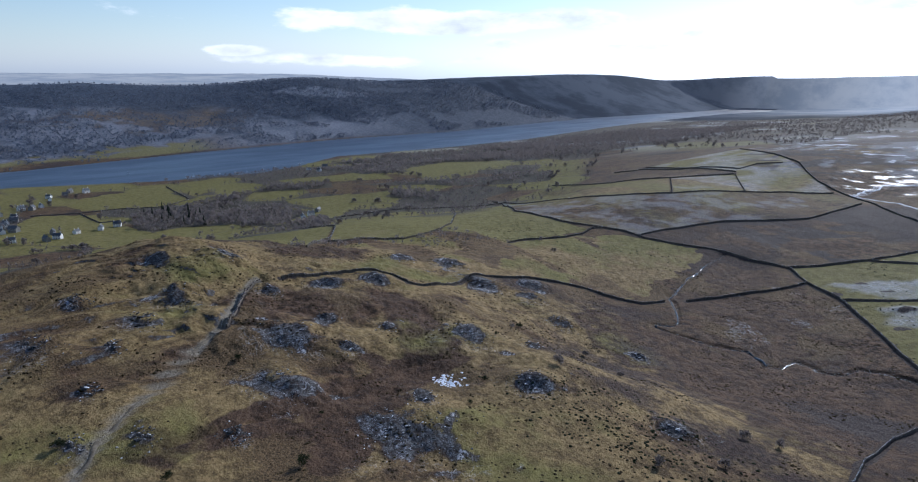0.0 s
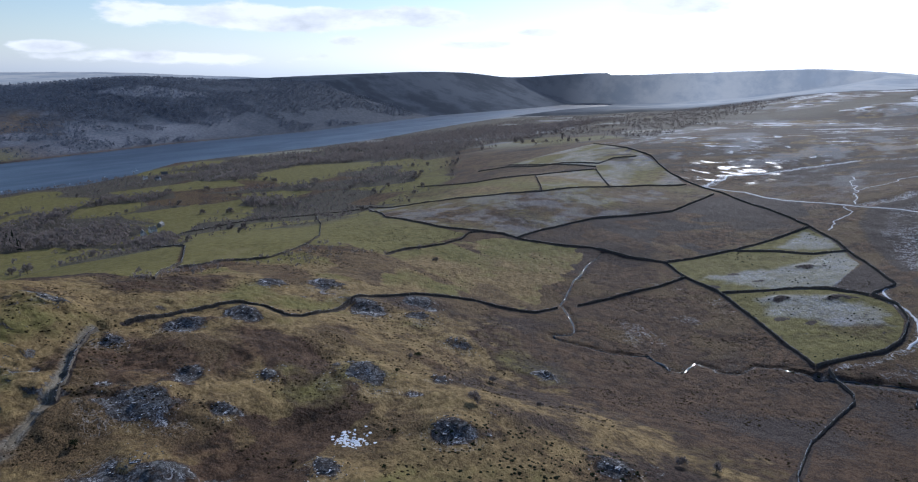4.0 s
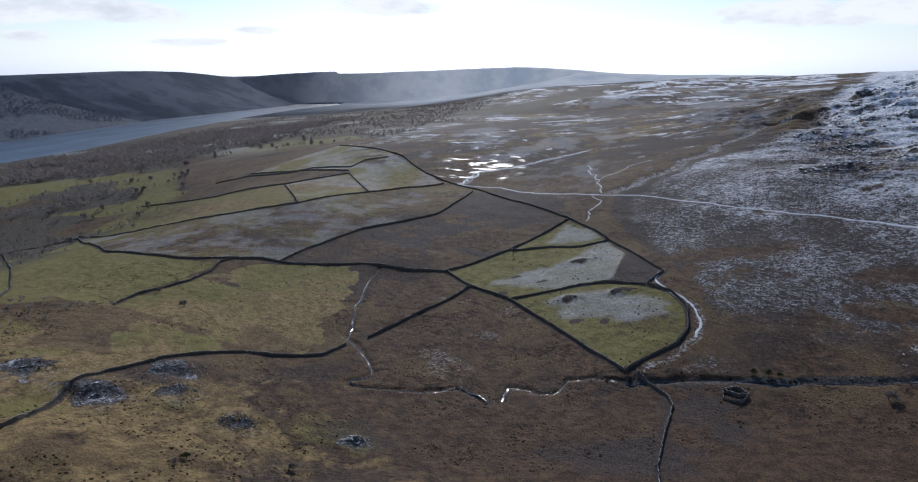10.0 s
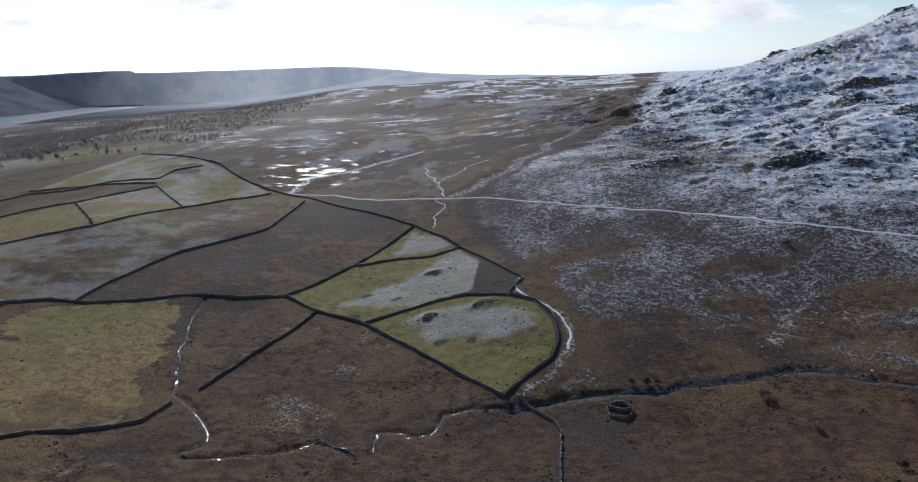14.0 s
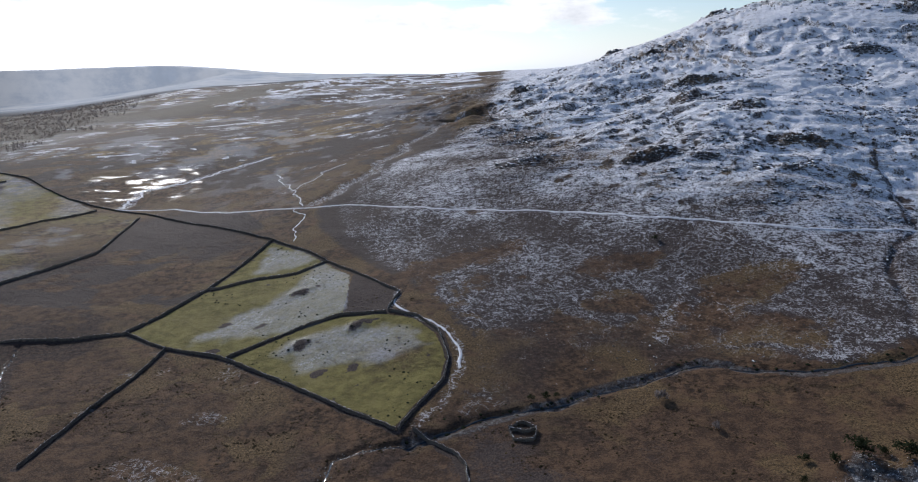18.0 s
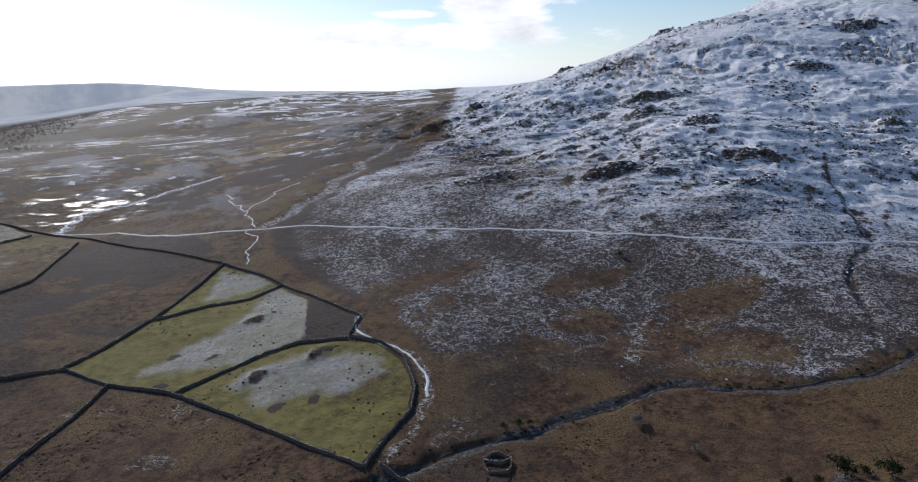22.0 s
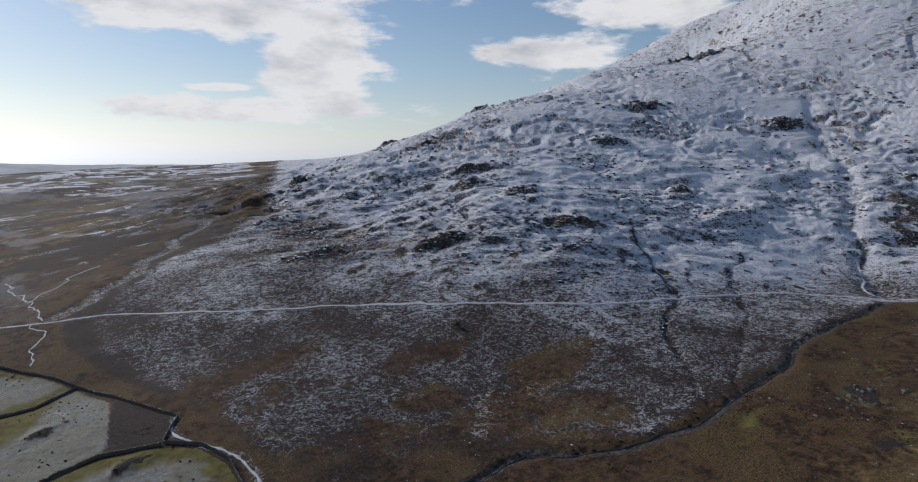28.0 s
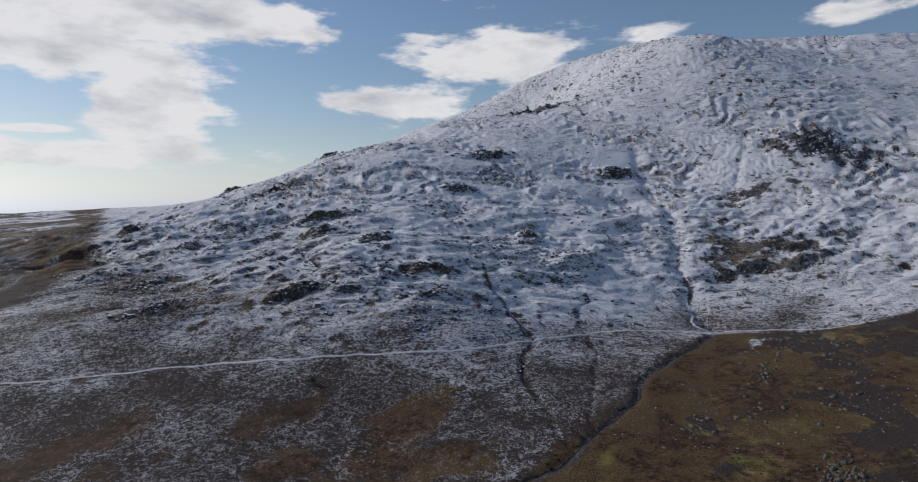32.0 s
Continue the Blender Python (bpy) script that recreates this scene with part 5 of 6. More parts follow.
# ---- trees ----
def leafy(rng, count, rx, ry, rz, lift, size, hollow=0.35):
    """Small leaf or twig sprays, spread unevenly through a crown: a list of corners and of faces."""
    verts, faces = [], []
    lobes = rng.normal(0, 0.45, (7, 3)) * (rx, ry, rz * 0.8)
    for _ in range(count):
        d = rng.normal(0, 1, 3)
        d /= np.linalg.norm(d) + 1e-9
        c = d * rng.uniform(hollow, 1.0) * (rx, ry, rz) * 0.62 + lobes[rng.integers(7)]
        c[2] = max(c[2], -rz * 0.8) + lift
        a, b = rng.normal(0, 1, 3), rng.normal(0, 1, 3)
        a /= np.linalg.norm(a)
        b -= a * (a @ b)
        b /= np.linalg.norm(b)
        s = size * rng.uniform(0.6, 1.4)
        k = len(verts)
        verts += [c - a * s, c + b * s * 0.45, c + a * s, c - b * s * 0.45 + a * s * 0.2]
        faces.append((k, k + 1, k + 2, k + 3))
    return verts, faces


def rod(a, b, ra, rb, sides=5):
    a, b = Vector(a), Vector(b)
    q = (b - a).to_track_quat("Z", "Y")
    ring = [q @ Vector((math.cos(2 * math.pi * k / sides), math.sin(2 * math.pi * k / sides), 0)) for k in range(sides)]
    verts = [a + v * ra for v in ring] + [b + v * rb for v in ring]
    faces = [(k, (k + 1) % sides, sides + (k + 1) % sides, sides + k) for k in range(sides)]
    return verts, faces + [tuple(range(sides, 2 * sides))]


def joined(pieces):
    verts, faces = [], []
    for v, f in pieces:
        k = len(verts)
        verts += [tuple(p) for p in v]
        faces += [tuple(i + k for i in face) for face in f]
    return verts, faces


def make_tree(kind, seed, tall, wide, category, label):
    """A tree of its own: tapered trunk with limbs, and a crown with gaps."""
    rng = np.random.default_rng(seed)
    root = new(kind)
    tagged(root, label, category)
    evergreen = kind == "juniper_bush"
    fork = tall * (0.12 if evergreen else 0.32)
    lean = rng.normal(0, 0.08, 2) * tall
    top = (lean[0], lean[1], tall * 0.8)
    limbs = [rod((0, 0, -0.5), (lean[0] * 0.4, lean[1] * 0.4, fork), tall * 0.035, tall * 0.026, 6), rod((lean[0] * 0.4, lean[1] * 0.4, fork), top, tall * 0.026, tall * 0.006, 5)]
    for k in range(9):
        a, h = rng.uniform(0, 6.28), rng.uniform(fork * 0.9, tall * 0.6)
        f = h / (tall * 0.8)
        start = (lean[0] * f, lean[1] * f, h)
        reach = wide * rng.uniform(0.5, 0.9)
        limbs.append(rod(start, (start[0] + reach * math.cos(a), start[1] + reach * math.sin(a), h + tall * rng.uniform(0.12, 0.34)), tall * 0.014, tall * 0.003, 4))
    part("trunk", mesh_of("trunk", *joined(limbs), M_BARK), root)
    verts, faces = leafy(rng, 420 if evergreen else 330, wide, wide, tall * 0.45, tall * 0.56, tall * (0.075 if evergreen else 0.085), 0.2)
    part("crown", mesh_of("crown", verts, faces, M_JUNIPER if evergreen else M_TWIG), root)
    return root


def stand(ob, x, y, turn=0.0, size=1.0, sink=0.0):
    ob.matrix_basis = Matrix.Translation((x, y, float(ground_z(x, y)[0]) - sink)) @ pose(0, 0, 0, 0, 0, turn) @ Matrix.Scale(size, 4)
    return ob


def stand_copy(ob, x, y, turn, size=1.0, sink=0.0):
    made = copy_thing(ob, Matrix.Identity(4))
    return stand(made, x, y, turn, size, sink)


JUNIPERS = [(-67, -11, 1.25), (-148, 7, 0.9), (-119, 156, 0.9), (-121, -66, 1.1), (-86, -46, 0.9), (-75, 81, 0.7), (183, 193, 1.3), (195, 192, 2.5), (209, 185, 2.2), (178, 201, 1.1), (168, 192, 0.9),
            (114, 284, 1.1), (107, 285, 0.9), (119, 283, 0.8), (203, 190, 1.2), (-104, 120, 0.6), (-62, 60, 0.6), (252, 400, 1.2), (-92, 12, 0.5)]
THORNS = [(-62, 116, 1.1), (13, 137, 0.9), (25, 142, 0.9), (-85, 170, 0.8), (20, 105, 0.8), (7, 82, 0.9), (159, 262, 1.2), (165, 233, 0.9), (-120, 150, 0.6), (-45, 140, 0.7), (-230, 330, 1.0), (-262, 352, 1.1)]
first = make_tree("juniper_bush", 4, 3.4, 1.9, "bush", "dark evergreen juniper bush on rough grass")
tagged(first, group="juniper bushes")
for k, (x, y, size) in enumerate(JUNIPERS):
    stand(first, x, y, 20, size) if k == 0 else stand_copy(first, x, y, 47 * k, size)
first = make_tree("hawthorn_tree", 9, 5.0, 2.3, "tree", "small bare hawthorn tree on open moor")
tagged(first, group="hawthorns on the moor")
for k, (x, y, size) in enumerate(THORNS):
    stand(first, x, y, 0, size) if k == 0 else stand_copy(first, x, y, 61 * k, size)

# field and hedgerow trees, bare in winter
rng = np.random.default_rng(12)
first = make_tree("ash_tree", 15, 11.0, 4.6, "tree", "tall bare tree at a field edge")
tagged(first, group="field trees")
count = 0
tx, ty = rng.uniform(-1250, -420, 6000), rng.uniform(0, 1500, 6000)
d1, d2, tag, wooded = valley_patches(tx, ty)
tz = ground_z(tx, ty)
pick = (d2 - d1 < 5) & ~wooded & ~meadow(tx, ty) & (valley_mask(tx, ty, tz) > 0.5)
for poly in WOODS:
    pick &= ~inside(tx, ty, poly)
for x, y in zip(tx[pick][:150], ty[pick][:150]):
    stand(first, x, y) if count == 0 else stand_copy(first, x, y, rng.uniform(0, 360), rng.uniform(0.45, 0.95))
    count += 1


def wood_template(seed, conifer, sprays=26):
    rng = np.random.default_rng(seed)
    tall = 1.0
    trunk = rod((0, 0, -0.08), (rng.normal(0, 0.03), rng.normal(0, 0.03), 0.75), 0.022, 0.008, 3)
    pieces = [trunk]
    if conifer:
        for k in range(6):
            h, w = 0.12 + 0.15 * k, 0.20 * (1 - k / 6.5)
            ring = [(w * math.cos(a + k) * rng.uniform(0.7, 1.2), w * math.sin(a + k) * rng.uniform(0.7, 1.2), h - 0.04 * rng.random()) for a in np.linspace(0, 6.28, 6)[:-1]]
            pieces.append((ring + [(0, 0, h + 0.22)], [(i, (i + 1) % 5, 5) for i in range(5)]))
    else:
        for k in range(3 if sprays > 20 else 0):
            a = rng.uniform(0, 6.28)
            pieces.append(rod((0, 0, 0.3), (0.22 * math.cos(a), 0.22 * math.sin(a), 0.72), 0.012, 0.004, 3))
        pieces.append(leafy(rng, sprays, 0.34, 0.34, 0.36, 0.60, 0.13 * math.sqrt(26 / sprays), 0.2))
    v, f = joined(pieces)
    tris = [t_ for face in f for t_ in ([face] if len(face) == 3 else [(face[0], face[i], face[i + 1]) for i in range(1, len(face) - 1)])]
    return np.array(v, float), np.array(tris, int)


def woodland(name, xs, ys, tall, conifer, material, label, seed, sprays=12):
    """One mass of woodland, tree by tree."""
    rng = np.random.default_rng(seed)
    zs = ground_z(xs, ys)
    kinds = [wood_template(seed + k, conifer, sprays) for k in range(7)]
    which = rng.integers(0, 7, len(xs))
    all_v, all_f, base = [], [], 0
    for k, (v, f) in enumerate(kinds):
        i = np.where(which == k)[0]
        if not len(i):
            continue
        h = tall * rng.uniform(0.55, 1.25, len(i))
        a = rng.uniform(0, 6.28, len(i))
        w = h * rng.uniform(0.8, 1.25, len(i))
        c, s = np.cos(a)[:, None] * w[:, None], np.sin(a)[:, None] * w[:, None]
        p = np.stack([xs[i][:, None] + v[None, :, 0] * c - v[None, :, 1] * s, ys[i][:, None] + v[None, :, 0] * s + v[None, :, 1] * c, zs[i][:, None] + v[None, :, 2] * h[:, None]], -1)
        all_v.append(p.reshape(-1, 3))
        all_f.append((f[None] + (np.arange(len(i)) * len(v))[:, None, None]).reshape(-1, 3) + base)
        base += len(i) * len(v)
    verts, tris = np.concatenate(all_v), np.concatenate(all_f)
    me = bpy.data.meshes.new(name)
    me.vertices.add(len(verts))
    me.vertices.foreach_set("co", verts.astype(np.float32).ravel())
    me.loops.add(tris.size)
    me.loops.foreach_set("vertex_index", tris.astype(np.int32).ravel())
    me.polygons.add(len(tris))
    me.polygons.foreach_set("loop_start", (np.arange(len(tris)) * 3).astype(np.int32))
    me.update(calc_edges=True)
    me.materials.append(material)
    return tagged(new(name, me), label, "woodland", kind="stuff")


def scatter(poly, gap, rng):
    p = np.array(poly)
    (x0, y0), (x1, y1) = p.min(0), p.max(0)
    n = int((x1 - x0) * (y1 - y0) / gap ** 2)
    x, y = rng.uniform(x0, x1, n), rng.uniform(y0, y1, n)
    keep = inside(x, y, poly) & (fbm(x, y, 60, 3, 77) > -0.55) & ~inside(x, y, LAKE)
    return x[keep], y[keep]


labels = ("bare broadleaf plantation below the knoll", "small bare copse among fields", "bare woodland along the lake shore", "scattered bare trees on rough pasture", "long dark wood beside the lake")
gaps = (6.5, 7.0, 8.5, 10.5, 10.0)
for k, poly in enumerate(WOODS):
    x, y = scatter(poly, gaps[k], rng)
    x, y = x[~meadow(x, y)], y[~meadow(x, y)]
    woodland("bare_woodland", x, y, 9.0, False, M_TWIG, labels[k], 100 + 10 * k)
x, y = scatter([(-960, 222), (-826, 237), (-782, 299), (-980, 306)], 22, rng)
woodland("conifer_clump", x, y, 14, True, M_CONIFER, "dark conifers among bare trees", 170)
# rough thicket and hedges over the valley floor
x, y = rng.uniform(-1330, -250, 70000), rng.uniform(-60, 2900, 70000)
d1, d2, tag, wooded = valley_patches(x, y)
v = valley_mask(x, y, ground_z(x, y))
keep = (v > 0.5) & ~meadow(x, y) & ((wooded & (rng.random(len(x)) < 0.35)) | ((d2 - d1 < 6) & (rng.random(len(x)) < 0.6)))
woodland("hedge_thicket", x[keep][:9500], y[keep][:9500], 6.5, False, M_TWIG, "bare hedges and thickets between green fields", 200)
# beyond the water
x, y = rng.uniform(-2950, -1600, 80000), rng.uniform(-100, 4000, 80000)
shore = line_distance(x, y, LAKE)
keep = ~inside(x, y, LAKE) & (east_side(x, y) > 0.5) & (shore > 6) & (np.hypot(x, y) < 3250) & (fbm(x, y, 130, 3, 79) + 0.9 * smooth(100, 260, shore) > 0.1) & (rng.random(len(x)) < smooth(1500, 100, shore) * (1 - 0.8 * bump(x, y, -2290, 780, 210, 330, 0))) & ((shore > 170) | (y > 850) | (rng.random(len(x)) < 0.25))
woodland("bare_woodland", x[keep][:15000], y[keep][:15000], 9, False, M_HAZYWOOD, "bare woods on the far shore of the lake", 230, 7)
# rough hedge above the knoll, rushes and bushes in the near fields
q = along([(-272, 319), (-290, 300), (-300, 265), (-285, 230)], 4.0)
woodland("rough_hedge", q[:, 0] + rng.normal(0, 3, len(q)), q[:, 1] + rng.normal(0, 3, len(q)), 4.0, False, M_TWIG, "straggling bare scrub below the pasture", 260)
x, y = rng.uniform(-420, -270, 500), rng.uniform(110, 330, 500)
keep = (line_distance(x, y, [(-300, 130), (-330, 200), (-315, 250), (-320, 300)]) < 14)
woodland("bare_scrub", x[keep], y[keep], 5.0, False, M_TWIG, "grey bare scrub along the field edge", 270)


# ---- stones, tussocks and snow ----
def rock_shape(rng, flat=0.6):
    bm = bmesh.new()
    bmesh.ops.create_icosphere(bm, subdivisions=1, radius=1)
    for v in bm.verts:
        v.co *= rng.uniform(0.65, 1.2)
        v.co.z *= flat
    v = [tuple(p.co) for p in bm.verts]
    f = [tuple(p.index for p in face.verts) for face in bm.faces]
    bm.free()
    return np.array(v), np.array(f)


def litter(name, xs, ys, sizes, material, label, category, seed, flat=0.6, sink=0.25):
    """Many small stones or tussocks as one uncounted mass."""
    rng = np.random.default_rng(seed)
    shapes = [rock_shape(rng, flat) for _ in range(5)]
    zs = ground_z(xs, ys)
    verts, tris, base = [], [], 0
    which = rng.integers(0, 5, len(xs))
    for k, (v, f) in enumerate(shapes):
        i = np.where(which == k)[0]
        if not len(i):
            continue
        a = rng.uniform(0, 6.28, len(i))
        c, s, z = np.cos(a)[:, None], np.sin(a)[:, None], sizes[i][:, None]
        p = np.stack([xs[i][:, None] + z * (v[None, :, 0] * c * 1.3 - v[None, :, 1] * s), ys[i][:, None] + z * (v[None, :, 0] * s * 1.3 + v[None, :, 1] * c), zs[i][:, None] + z * (v[None, :, 2] - sink * flat)], -1)
        verts.append(p.reshape(-1, 3))
        tris.append((f[None] + (np.arange(len(i)) * len(v))[:, None, None]).reshape(-1, 3) + base)
        base += len(i) * len(v)
    verts, tris = np.concatenate(verts), np.concatenate(tris)
    me = mesh_of(name, verts.tolist(), tris.tolist(), material)
    return tagged(new(name, me), label, category, kind="stuff")


def outcrop(x, y, reach, seed, label):
    """A craggy outcrop: bedded blocks that lean together, each a part."""
    rng = np.random.default_rng(seed)
    root = new("rock_outcrop")
    tagged(root, label, "outcrop", "outcrops on the knolls")
    root.location = (x, y, float(ground_z(x, y)[0]))
    for k in range(int(5 + reach * 0.6)):
        a, d = rng.uniform(0, 6.28), reach * 0.75 * math.sqrt(rng.random())
        px, py = d * math.cos(a) * 1.2, d * math.sin(a) * 0.8
        v, f = rock_shape(rng, 0.55)
        v = np.round(v / 0.34) * 0.34 * 0.6 + v * 0.4
        size = rng.uniform(0.5, 1.3) * (1.2 if d < reach * 0.4 else 0.75)
        turn = pose(0, 0, 0, rng.normal(0, 10), -18 + rng.normal(0, 8), 30 + rng.normal(0, 25))
        pz = float(ground_z(x + px, y + py)[0]) - root.location.z
        me = mesh_of("block", (v * (size * 1.6, size, size * 0.65)).tolist(), f.tolist(), M_SNOWROCK if rng.random() < 0.2 else M_ROCK)
        part("block", me, root, at=Matrix.Translation((px, py, pz - size * 0.12)) @ turn)
    return root


for k, (x, y, reach) in enumerate(SCREE):
    outcrop(x, y, reach, 300 + k, "dark bedded rock outcrop dusted with snow")

rng = np.random.default_rng(33)
# loose stones round the outcrops
pts = [(x + rng.normal(0, r * 0.55), y + rng.normal(0, r * 0.45)) for x, y, r in SCREE for _ in range(int(r * 13))]
px, py = np.array(pts).T
litter("scree", px, py, rng.uniform(0.15, 0.5, len(px)), M_ROCK, "grey loose stones dusted with snow", "stones", 34)
# stones and ledges scattered on the fell
x, y = rng.uniform(90, 900, 26000), rng.uniform(240, 950, 26000)
z = ground_z(x, y)
keep = (fell_side(x, y) > 0.6) & (fbm(x, y, 34, 3, 83) + 0.4 * smooth(110, 190, z) > 0.35)
x, y = x[keep][:5500], y[keep][:5500]
litter("fell_stones", x, y, rng.uniform(0.25, 0.8, len(x)) * np.where(rng.random(len(x)) < 0.08, 2.0, 1), M_ROCK, "dark boulders and ledges on the snowy fell", "boulders", 35, 0.55)


def ledges(name, x, y, half, angle, material, label, seed):
    """Angular slabs bedded into the slope, each lying along its ledge, as one uncounted mass."""
    rng = np.random.default_rng(seed)
    z, n = ground_z(x, y), len(x)
    corner = np.array([(-1, -1, -1), (1, -1, -1), (1, 1, -1), (-1, 1, -1), (-1, -1, 1), (1, -1, 1), (1, 1, 1), (-1, 1, 1)], float)
    p = corner[None] * (1 + rng.normal(0, 0.16, (n, 8, 3)))
    p[:, 4:, :2] *= rng.uniform(0.55, 0.95, (n, 1, 1))
    p = p * np.stack([half, half * rng.uniform(0.35, 0.7, n), half * rng.uniform(0.25, 0.55, n)], -1)[:, None]
    p[:, :, 2] += p[:, :, 0] * rng.normal(0, 0.14, n)[:, None]
    c, s = np.cos(angle)[:, None], np.sin(angle)[:, None]
    q = np.stack([x[:, None] + p[..., 0] * c - p[..., 1] * s, y[:, None] + p[..., 0] * s + p[..., 1] * c, z[:, None] + p[..., 2] + 0.12 * half[:, None]], -1)
    quads = np.array([(4, 5, 6, 7), (0, 1, 5, 4), (1, 2, 6, 5), (2, 3, 7, 6), (3, 0, 4, 7)])
    faces = (quads[None] + 8 * np.arange(n)[:, None, None]).reshape(-1, 4)
    me = bpy.data.meshes.new(name)
    me.vertices.add(8 * n)
    me.vertices.foreach_set("co", q.astype(np.float32).ravel())
    me.loops.add(faces.size)
    me.loops.foreach_set("vertex_index", faces.astype(np.int32).ravel())
    me.polygons.add(len(faces))
    me.polygons.foreach_set("loop_start", (np.arange(len(faces)) * 4).astype(np.int32))
    me.update(calc_edges=True)
    me.materials.append(material)
    return tagged(new(name, me), label, "boulders", kind="stuff")


def slope_of(x, y, reach=1.5):
    gx = (ground_z(x + reach, y) - ground_z(x - reach, y)) / (2 * reach)
    gy = (ground_z(x, y + reach) - ground_z(x, y - reach)) / (2 * reach)
    return np.hypot(gx, gy), np.arctan2(gy, gx) + math.pi / 2


def ledge_field(name, x, y, steepest, most, small, large, label, seed):
    rng = np.random.default_rng(seed)
    ok = (fell_side(x, y) > 0.6) & (fbm(x, y, 48, 3, seed + 3) + 0.6 * fbm(x, y, 14, 2, seed + 5) > 0.18)
    x, y = x[ok], y[ok]
    steep, angle = slope_of(x, y)
    ok = steep + rng.normal(0, 0.08, len(x)) > steepest
    x, y, angle = x[ok][:most], y[ok][:most], angle[ok][:most]
    half = small + (large - small) * rng.random(len(x)) ** 2.2
    ledges(name, x, y, half, angle + rng.normal(0, 0.22, len(x)), M_LEDGE, label, seed + 1)


reach, turn = np.sqrt(rng.uniform(0.14, 1.0, 90000)) * 900, np.radians(rng.uniform(8, 72, 90000))
ledge_field("rock_ledges", reach * np.sin(turn), reach * np.cos(turn), 0.60, 8000, 0.35, 1.8, "dark bedded ledges breaking through thin snow", 341)
reach, turn = np.sqrt(rng.uniform(0.2, 1.0, 60000)) * 1950, np.radians(rng.uniform(24, 80, 60000))
ledge_field("high_ledges", reach * np.sin(turn), reach * np.cos(turn), 0.74, 10000, 0.5, 2.6, "dark crags and ledges on the high snowy fell", 351)
pts = []
for cx, cy, rx, ry, turn, _ in CRAGS:
    c, s = math.cos(radians(turn)), math.sin(radians(turn))
    for _ in range(int(1.1 * (rx + ry) + 18)):
        a, b = rng.normal(0, 0.55) * rx, rng.normal(0, 0.45) * ry
        pts.append((cx + a * c - b * s, cy + a * s + b * c))
x, y = np.array(pts).T
ledges("crag_blocks", x, y, rng.uniform(0.7, 2.4, len(x)) * (1 + 0.6 * smooth(700, 1300, np.hypot(x, y))), slope_of(x, y, 4.0)[1] + rng.normal(0, 0.25, len(x)), M_LEDGE, "dark broken blocks of the fell's crags", 361)
x, y = rng.uniform(260, 700, 6000), rng.uniform(60, 235, 6000)
keep = (fell_side(x, y) < 0.2) & (fbm(x, y, 30, 3, 89) > 0.1)
x, y = x[keep][:1800], y[keep][:1800]
litter("moor_stones", x, y, rng.uniform(0.25, 0.9, len(x)), M_ROCK, "grey stones on brown moor grass", "boulders", 40, 0.6)
pts = rng.normal(0, 1, (110, 2)) * (11, 6) + (322, 122)
ledges("boulder_pile", pts[:, 0], pts[:, 1], rng.uniform(0.4, 1.5, len(pts)), rng.uniform(0, 6.28, len(pts)), M_MOORROCK, "grey boulders heaped on brown moor grass", 371)
pts = np.concatenate([rng.normal(0, 1, (26, 2)) * (16, 6) + c for c in ((380, 170), (450, 185), (420, 140), (520, 190), (500, 150), (560, 170), (350, 195), (610, 140))])
ledges("moor_rocks", pts[:, 0], pts[:, 1], rng.uniform(0.4, 1.7, len(pts)), rng.uniform(0, 6.28, len(pts)), M_MOORROCK, "grey rocks showing through moor grass", 372)
# tussocks on the knolls and the moor
x, y = rng.uniform(-330, 330, 30000), rng.uniform(-110, 420, 30000)
keep = (fbm(x, y, 22, 3, 85) > 0.15) & (fell_side(x, y) < 0.3) & ~inside(x, y, FIELD_TRI) & ~inside(x, y, FIELD_YELLOW) & (np.hypot(x - 40, y + 30) > 60)
x, y = x[keep][:9000], y[keep][:9000]
litter("tussocks", x, y, rng.uniform(0.25, 0.7, len(x)), M_RUSH, "pale tussocks of dead moor grass", "grass", 36, 0.8, 0.15)
# low dark heather on the near slope
pts = rng.normal(0, 1, (520, 2)) * (24, 15) + (-14, 92)
litter("heather_clumps", pts[:, 0], pts[:, 1], rng.uniform(0.2, 0.75, len(pts)), M_JUNIPER, "low dark heather clumps on golden grass", "heather", 45, 0.7, 0.1)
# dark rush clumps in the fields
x, y = rng.uniform(-80, 90, 2600), rng.uniform(285, 565, 2600)
keep = inside(x, y, FIELD_TRI) & (fbm(x, y, 20, 2, 87) > 0.25)
x2, y2 = rng.uniform(-270, -130, 1500), rng.uniform(190, 450, 1500)
k2 = inside(x2, y2, FIELD_YELLOW) & (fbm(x2, y2, 30, 2, 88) > 0.3)
x, y = np.concatenate([x[keep][:190], x2[k2][:110]]), np.concatenate([y[keep][:190], y2[k2][:110]])
litter("rush_clumps", x, y, rng.uniform(0.25, 0.8, len(x)), M_JUNIPER, "dark rush clumps in rough pasture", "rushes", 37, 0.8, 0.1)
q = along(BECK_LOW, 0.5)
litter("beck_stones", q[:, 0] + rng.normal(0, 1.3, len(q)), q[:, 1] + rng.normal(0, 1.0, len(q)), rng.uniform(0.12, 0.42, len(q)), M_STONEHOUSE, "pale grey stones along the moor beck", "stones", 44, 0.6, 0.1)
# a last drift of snow in a hollow
pts = rng.normal(0, 1, (90, 2)) * (3.4, 2.4) + (-87, 71)
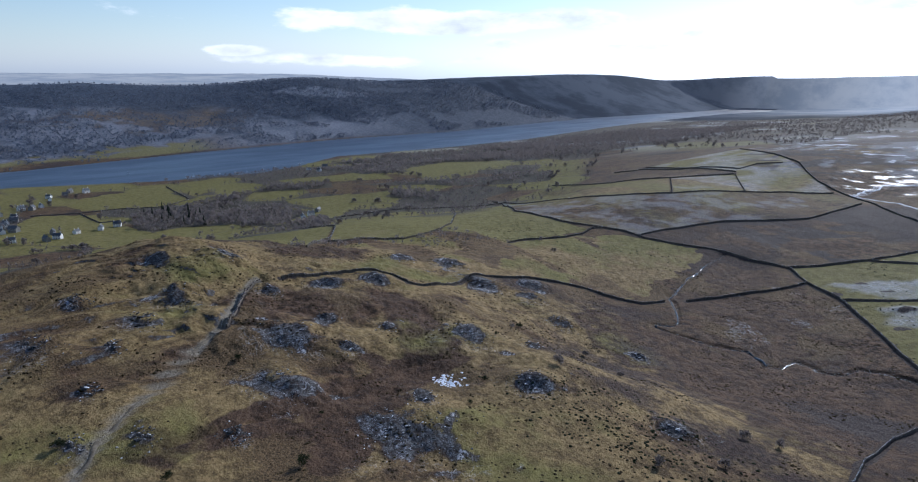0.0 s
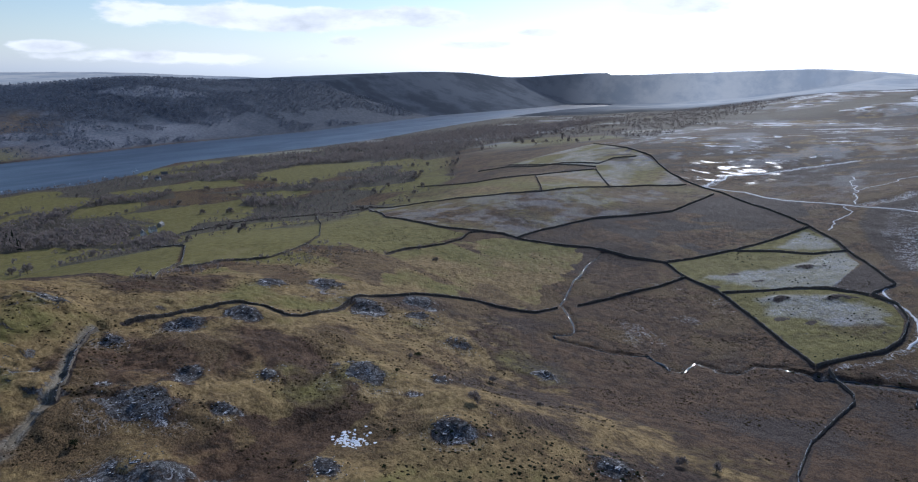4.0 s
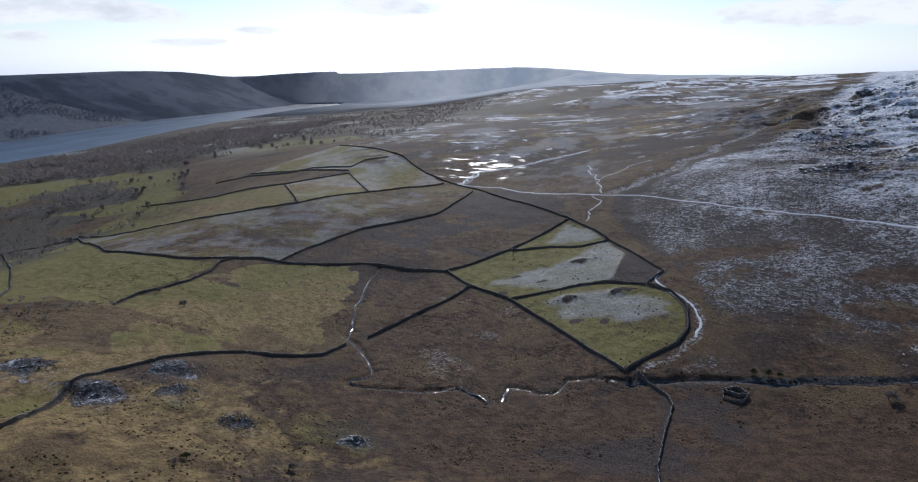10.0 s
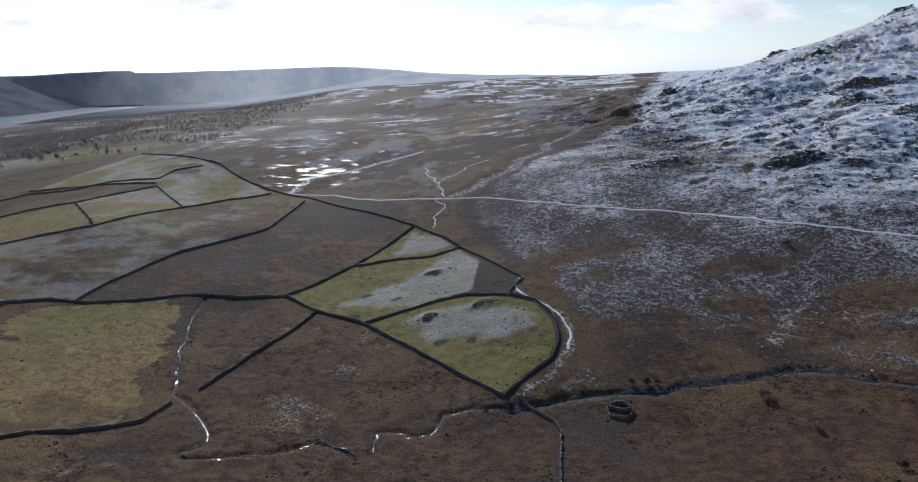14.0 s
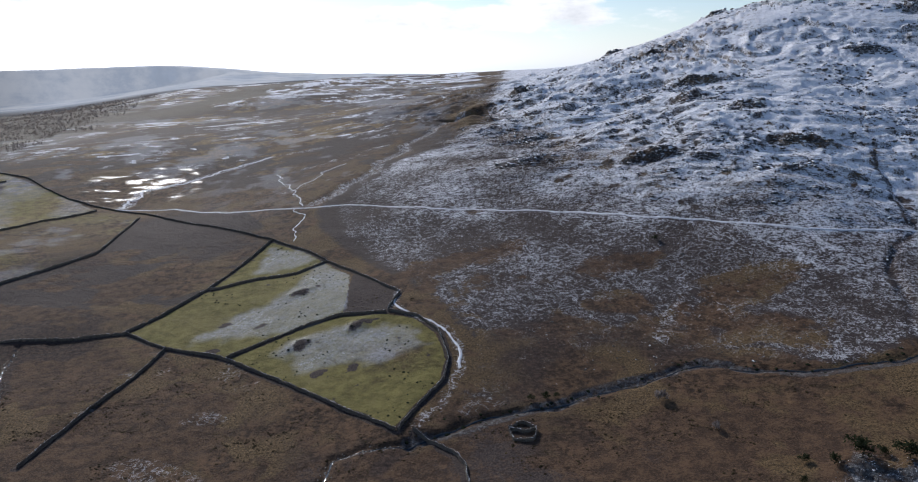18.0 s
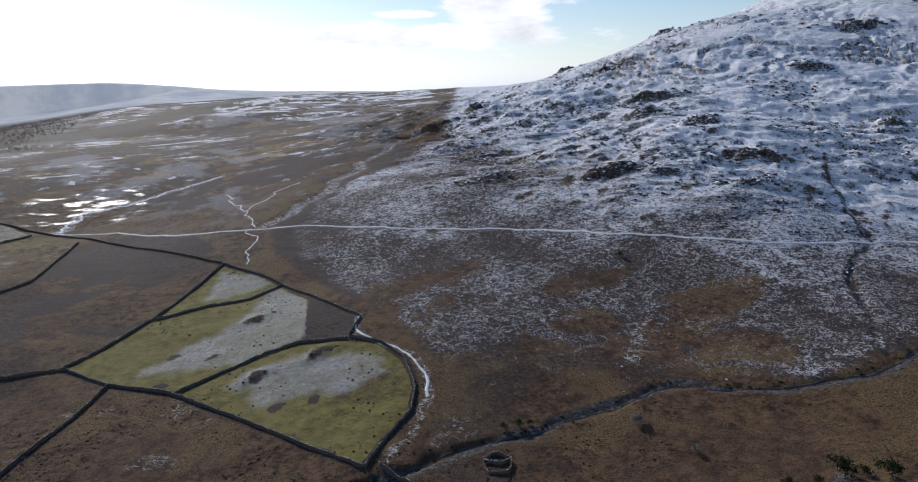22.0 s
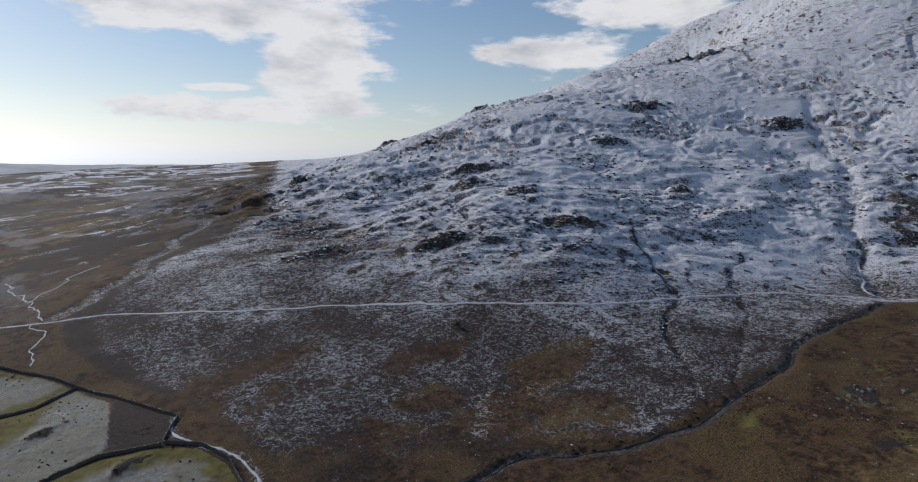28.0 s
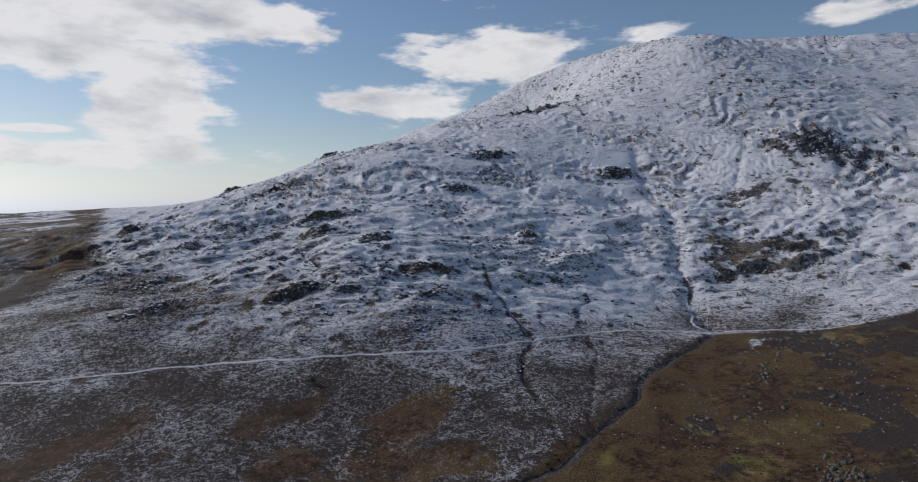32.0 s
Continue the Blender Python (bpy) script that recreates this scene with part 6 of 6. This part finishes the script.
litter("snow_patch", pts[:, 0], pts[:, 1], rng.uniform(0.3, 1.0, 90), M_SNOW, "broken patch of white snow on brown grass", "snow", 38, 0.3, 0.2)
# dark bracken and heather bushes along the upper beck and the lane corner
q = along(BECK_UP, 1.6)
bx, by = q[:, 0] + rng.normal(0, 2.8, len(q)), q[:, 1] + 2.0 + rng.normal(0, 2.8, len(q))
pick = rng.random(len(bx)) < 0.45
bx, by = bx[pick], by[pick]
litter("heather_bank", bx, by, rng.uniform(0.4, 1.1, len(bx)), M_JUNIPER, "dark heather and stones along the beck", "heather", 39, 0.7, 0.2)


# ---- village, farms and boats ----
def make_house(seed, white, long=9.0, deep=6.0, eaves=4.6):
    rng = np.random.default_rng(seed)
    root = new("house")
    tagged(root, "white rendered cottage with a slate roof" if white else "grey stone cottage with a slate roof", "house")
    skin = M_RENDER if white else M_STONEHOUSE
    l, d, e, ridge = long / 2, deep / 2, eaves, eaves + deep * 0.42
    v = [(-l, -d, -1), (l, -d, -1), (l, d, -1), (-l, d, -1), (-l, -d, e), (l, -d, e), (l, d, e), (-l, d, e), (-l, 0, ridge), (l, 0, ridge)]
    part("wall", mesh_of("wall", v, [(0, 1, 5, 4), (1, 2, 6, 9, 5), (2, 3, 7, 6), (3, 0, 4, 8, 7)], skin), root)
    o, t_ = 0.35, 0.18
    v, f = [], []
    for s in (-1, 1):
        k = len(v)
        low = e - o * 0.84
        v += [(-l - o, s * (d + o), low), (l + o, s * (d + o), low), (l + o, 0, ridge), (-l - o, 0, ridge)]
        v += [(-l - o, s * (d + o), low + t_), (l + o, s * (d + o), low + t_), (l + o, 0, ridge + t_), (-l - o, 0, ridge + t_)]
        f += [tuple(k + i for i in q_) for q_ in ((0, 1, 2, 3), (7, 6, 5, 4), (0, 4, 5, 1), (3, 2, 6, 7), (0, 3, 7, 4), (1, 5, 6, 2))]
    roof = part("roof", mesh_of("roof", v, f, M_SLATE), root)

    def box(name, cx, cy, cz, w, h_, t2, material, parent):
        x0, x1, y0, y1, z0, z1 = cx - w / 2, cx + w / 2, cy - t2 / 2, cy + t2 / 2, cz - h_ / 2, cz + h_ / 2
        p = [(x0, y0, z0), (x1, y0, z0), (x1, y1, z0), (x0, y1, z0), (x0, y0, z1), (x1, y0, z1), (x1, y1, z1), (x0, y1, z1)]
        return part(name, mesh_of(name, p, [(0, 1, 5, 4), (1, 2, 6, 5), (2, 3, 7, 6), (3, 0, 4, 7), (4, 5, 6, 7)], material), parent)

    for cx in (-l + 0.7, l - 0.7):
        box("chimney", cx, 0, ridge + 0.5, 0.8, 1.6, 0.7, skin, roof)
    for side in (-1, 1):
        for floor_z in (1.4, 3.6):
            for cx in (-l * 0.6, 0, l * 0.6):
                if floor_z < 2 and cx == 0:
                    box("door", cx, side * d, 0.95, 1.0, 2.1, 0.12, M_WOODWORK, root)
                else:
                    w_ = box("window", cx, side * d, floor_z, 1.1, 1.2, 0.10, M_RENDER, root)
                    box("pane", cx, side * (d + 0.04), floor_z, 0.9, 1.0, 0.06, M_PANE, w_)
    return root


HOUSES = [(-1001, 63), (-1021, 77), (-920, 46), (-927, 60), (-849, 43), (-1132, 107), (-1126, 121), (-1145, 138), (-1240, 170), (-1255, 200), (-1265, 237), (-876, 152), (-832, 77), (-842, 92), (-754, 411), (-779, 439),
          (-737, 387), (-1157, 680), (-1214, 732), (-1212, 687), (-868, 120), (-881, 95), (-960, 30), (-1060, 84), (-985, 20), (-905, 25), (-1150, 110), (-1090, 70), (-888, 177), (-969, 54), (-1285, 215), (-1210, 165), (-1040, 40), (-1020, 20)]
first_white, first_grey = make_house(1, True), make_house(2, False, 11, 6.5, 5.0)
tagged(first_white, group="white cottages"), tagged(first_grey, group="stone cottages")
stand(first_white, *HOUSES[0], 20), stand(first_grey, *HOUSES[1], 70)
for k, (x, y) in enumerate(HOUSES[2:]):
    stand_copy(first_white if k % 3 != 1 else first_grey, x, y, 37 * k, rng.uniform(0.85, 1.2))


def make_boat():
    root = new("sailing_boat")
    tagged(root, "white moored sailing boat on the lake", "boat", "moored boats")
    xs = np.linspace(-3.2, 3.4, 9)
    half = [0.75, 0.95, 1.05, 1.1, 1.1, 1.0, 0.8, 0.45, 0.03]
    v, f = [], []
    for x, w in zip(xs, half):
        v += [(x, -w, 0.75), (x, -w * 0.7, 0.1), (x, 0, -0.3), (x, w * 0.7, 0.1), (x, w, 0.75)]
    for i in range(8):
        f += [(i * 5 + k, i * 5 + k + 1, i * 5 + 6 + k, i * 5 + 5 + k) for k in range(4)] + [(i * 5 + 4, i * 5, i * 5 + 5, i * 5 + 9)]
    f.append((0, 1, 2, 3, 4))
    part("hull", mesh_of("hull", v, f, M_HULL), root)
    v = [(-1.4, -0.6, 0.7), (1.2, -0.55, 0.7), (1.2, 0.55, 0.7), (-1.4, 0.6, 0.7), (-1.2, -0.5, 1.3), (0.7, -0.4, 1.3), (0.7, 0.4, 1.3), (-1.2, 0.5, 1.3)]
    part("cabin", mesh_of("cabin", v, [(0, 1, 5, 4), (1, 2, 6, 5), (2, 3, 7, 6), (3, 0, 4, 7), (4, 5, 6, 7)], M_HULL), root)
    part("mast", mesh_of("mast", *rod((0.9, 0, 0.6), (0.9, 0, 8.5), 0.08, 0.05), M_HULL), root)
    return root


boat = make_boat()
for k, (x, y) in enumerate([(-1325, 512), (-1336, 531), (-1330, 452), (-1322, 631), (-1366, 754), (-1350, 678), (-1340, 473), (-1477, 380), (-1322, 590), (-1380, 770), (-1318, 560)]):
    m = Matrix.Translation((x, y, 0.0)) @ pose(0, 0, 0, 0, 0, 63 * k)
    if k == 0:
        boat.matrix_basis = m
    else:
        copy_thing(boat, m)
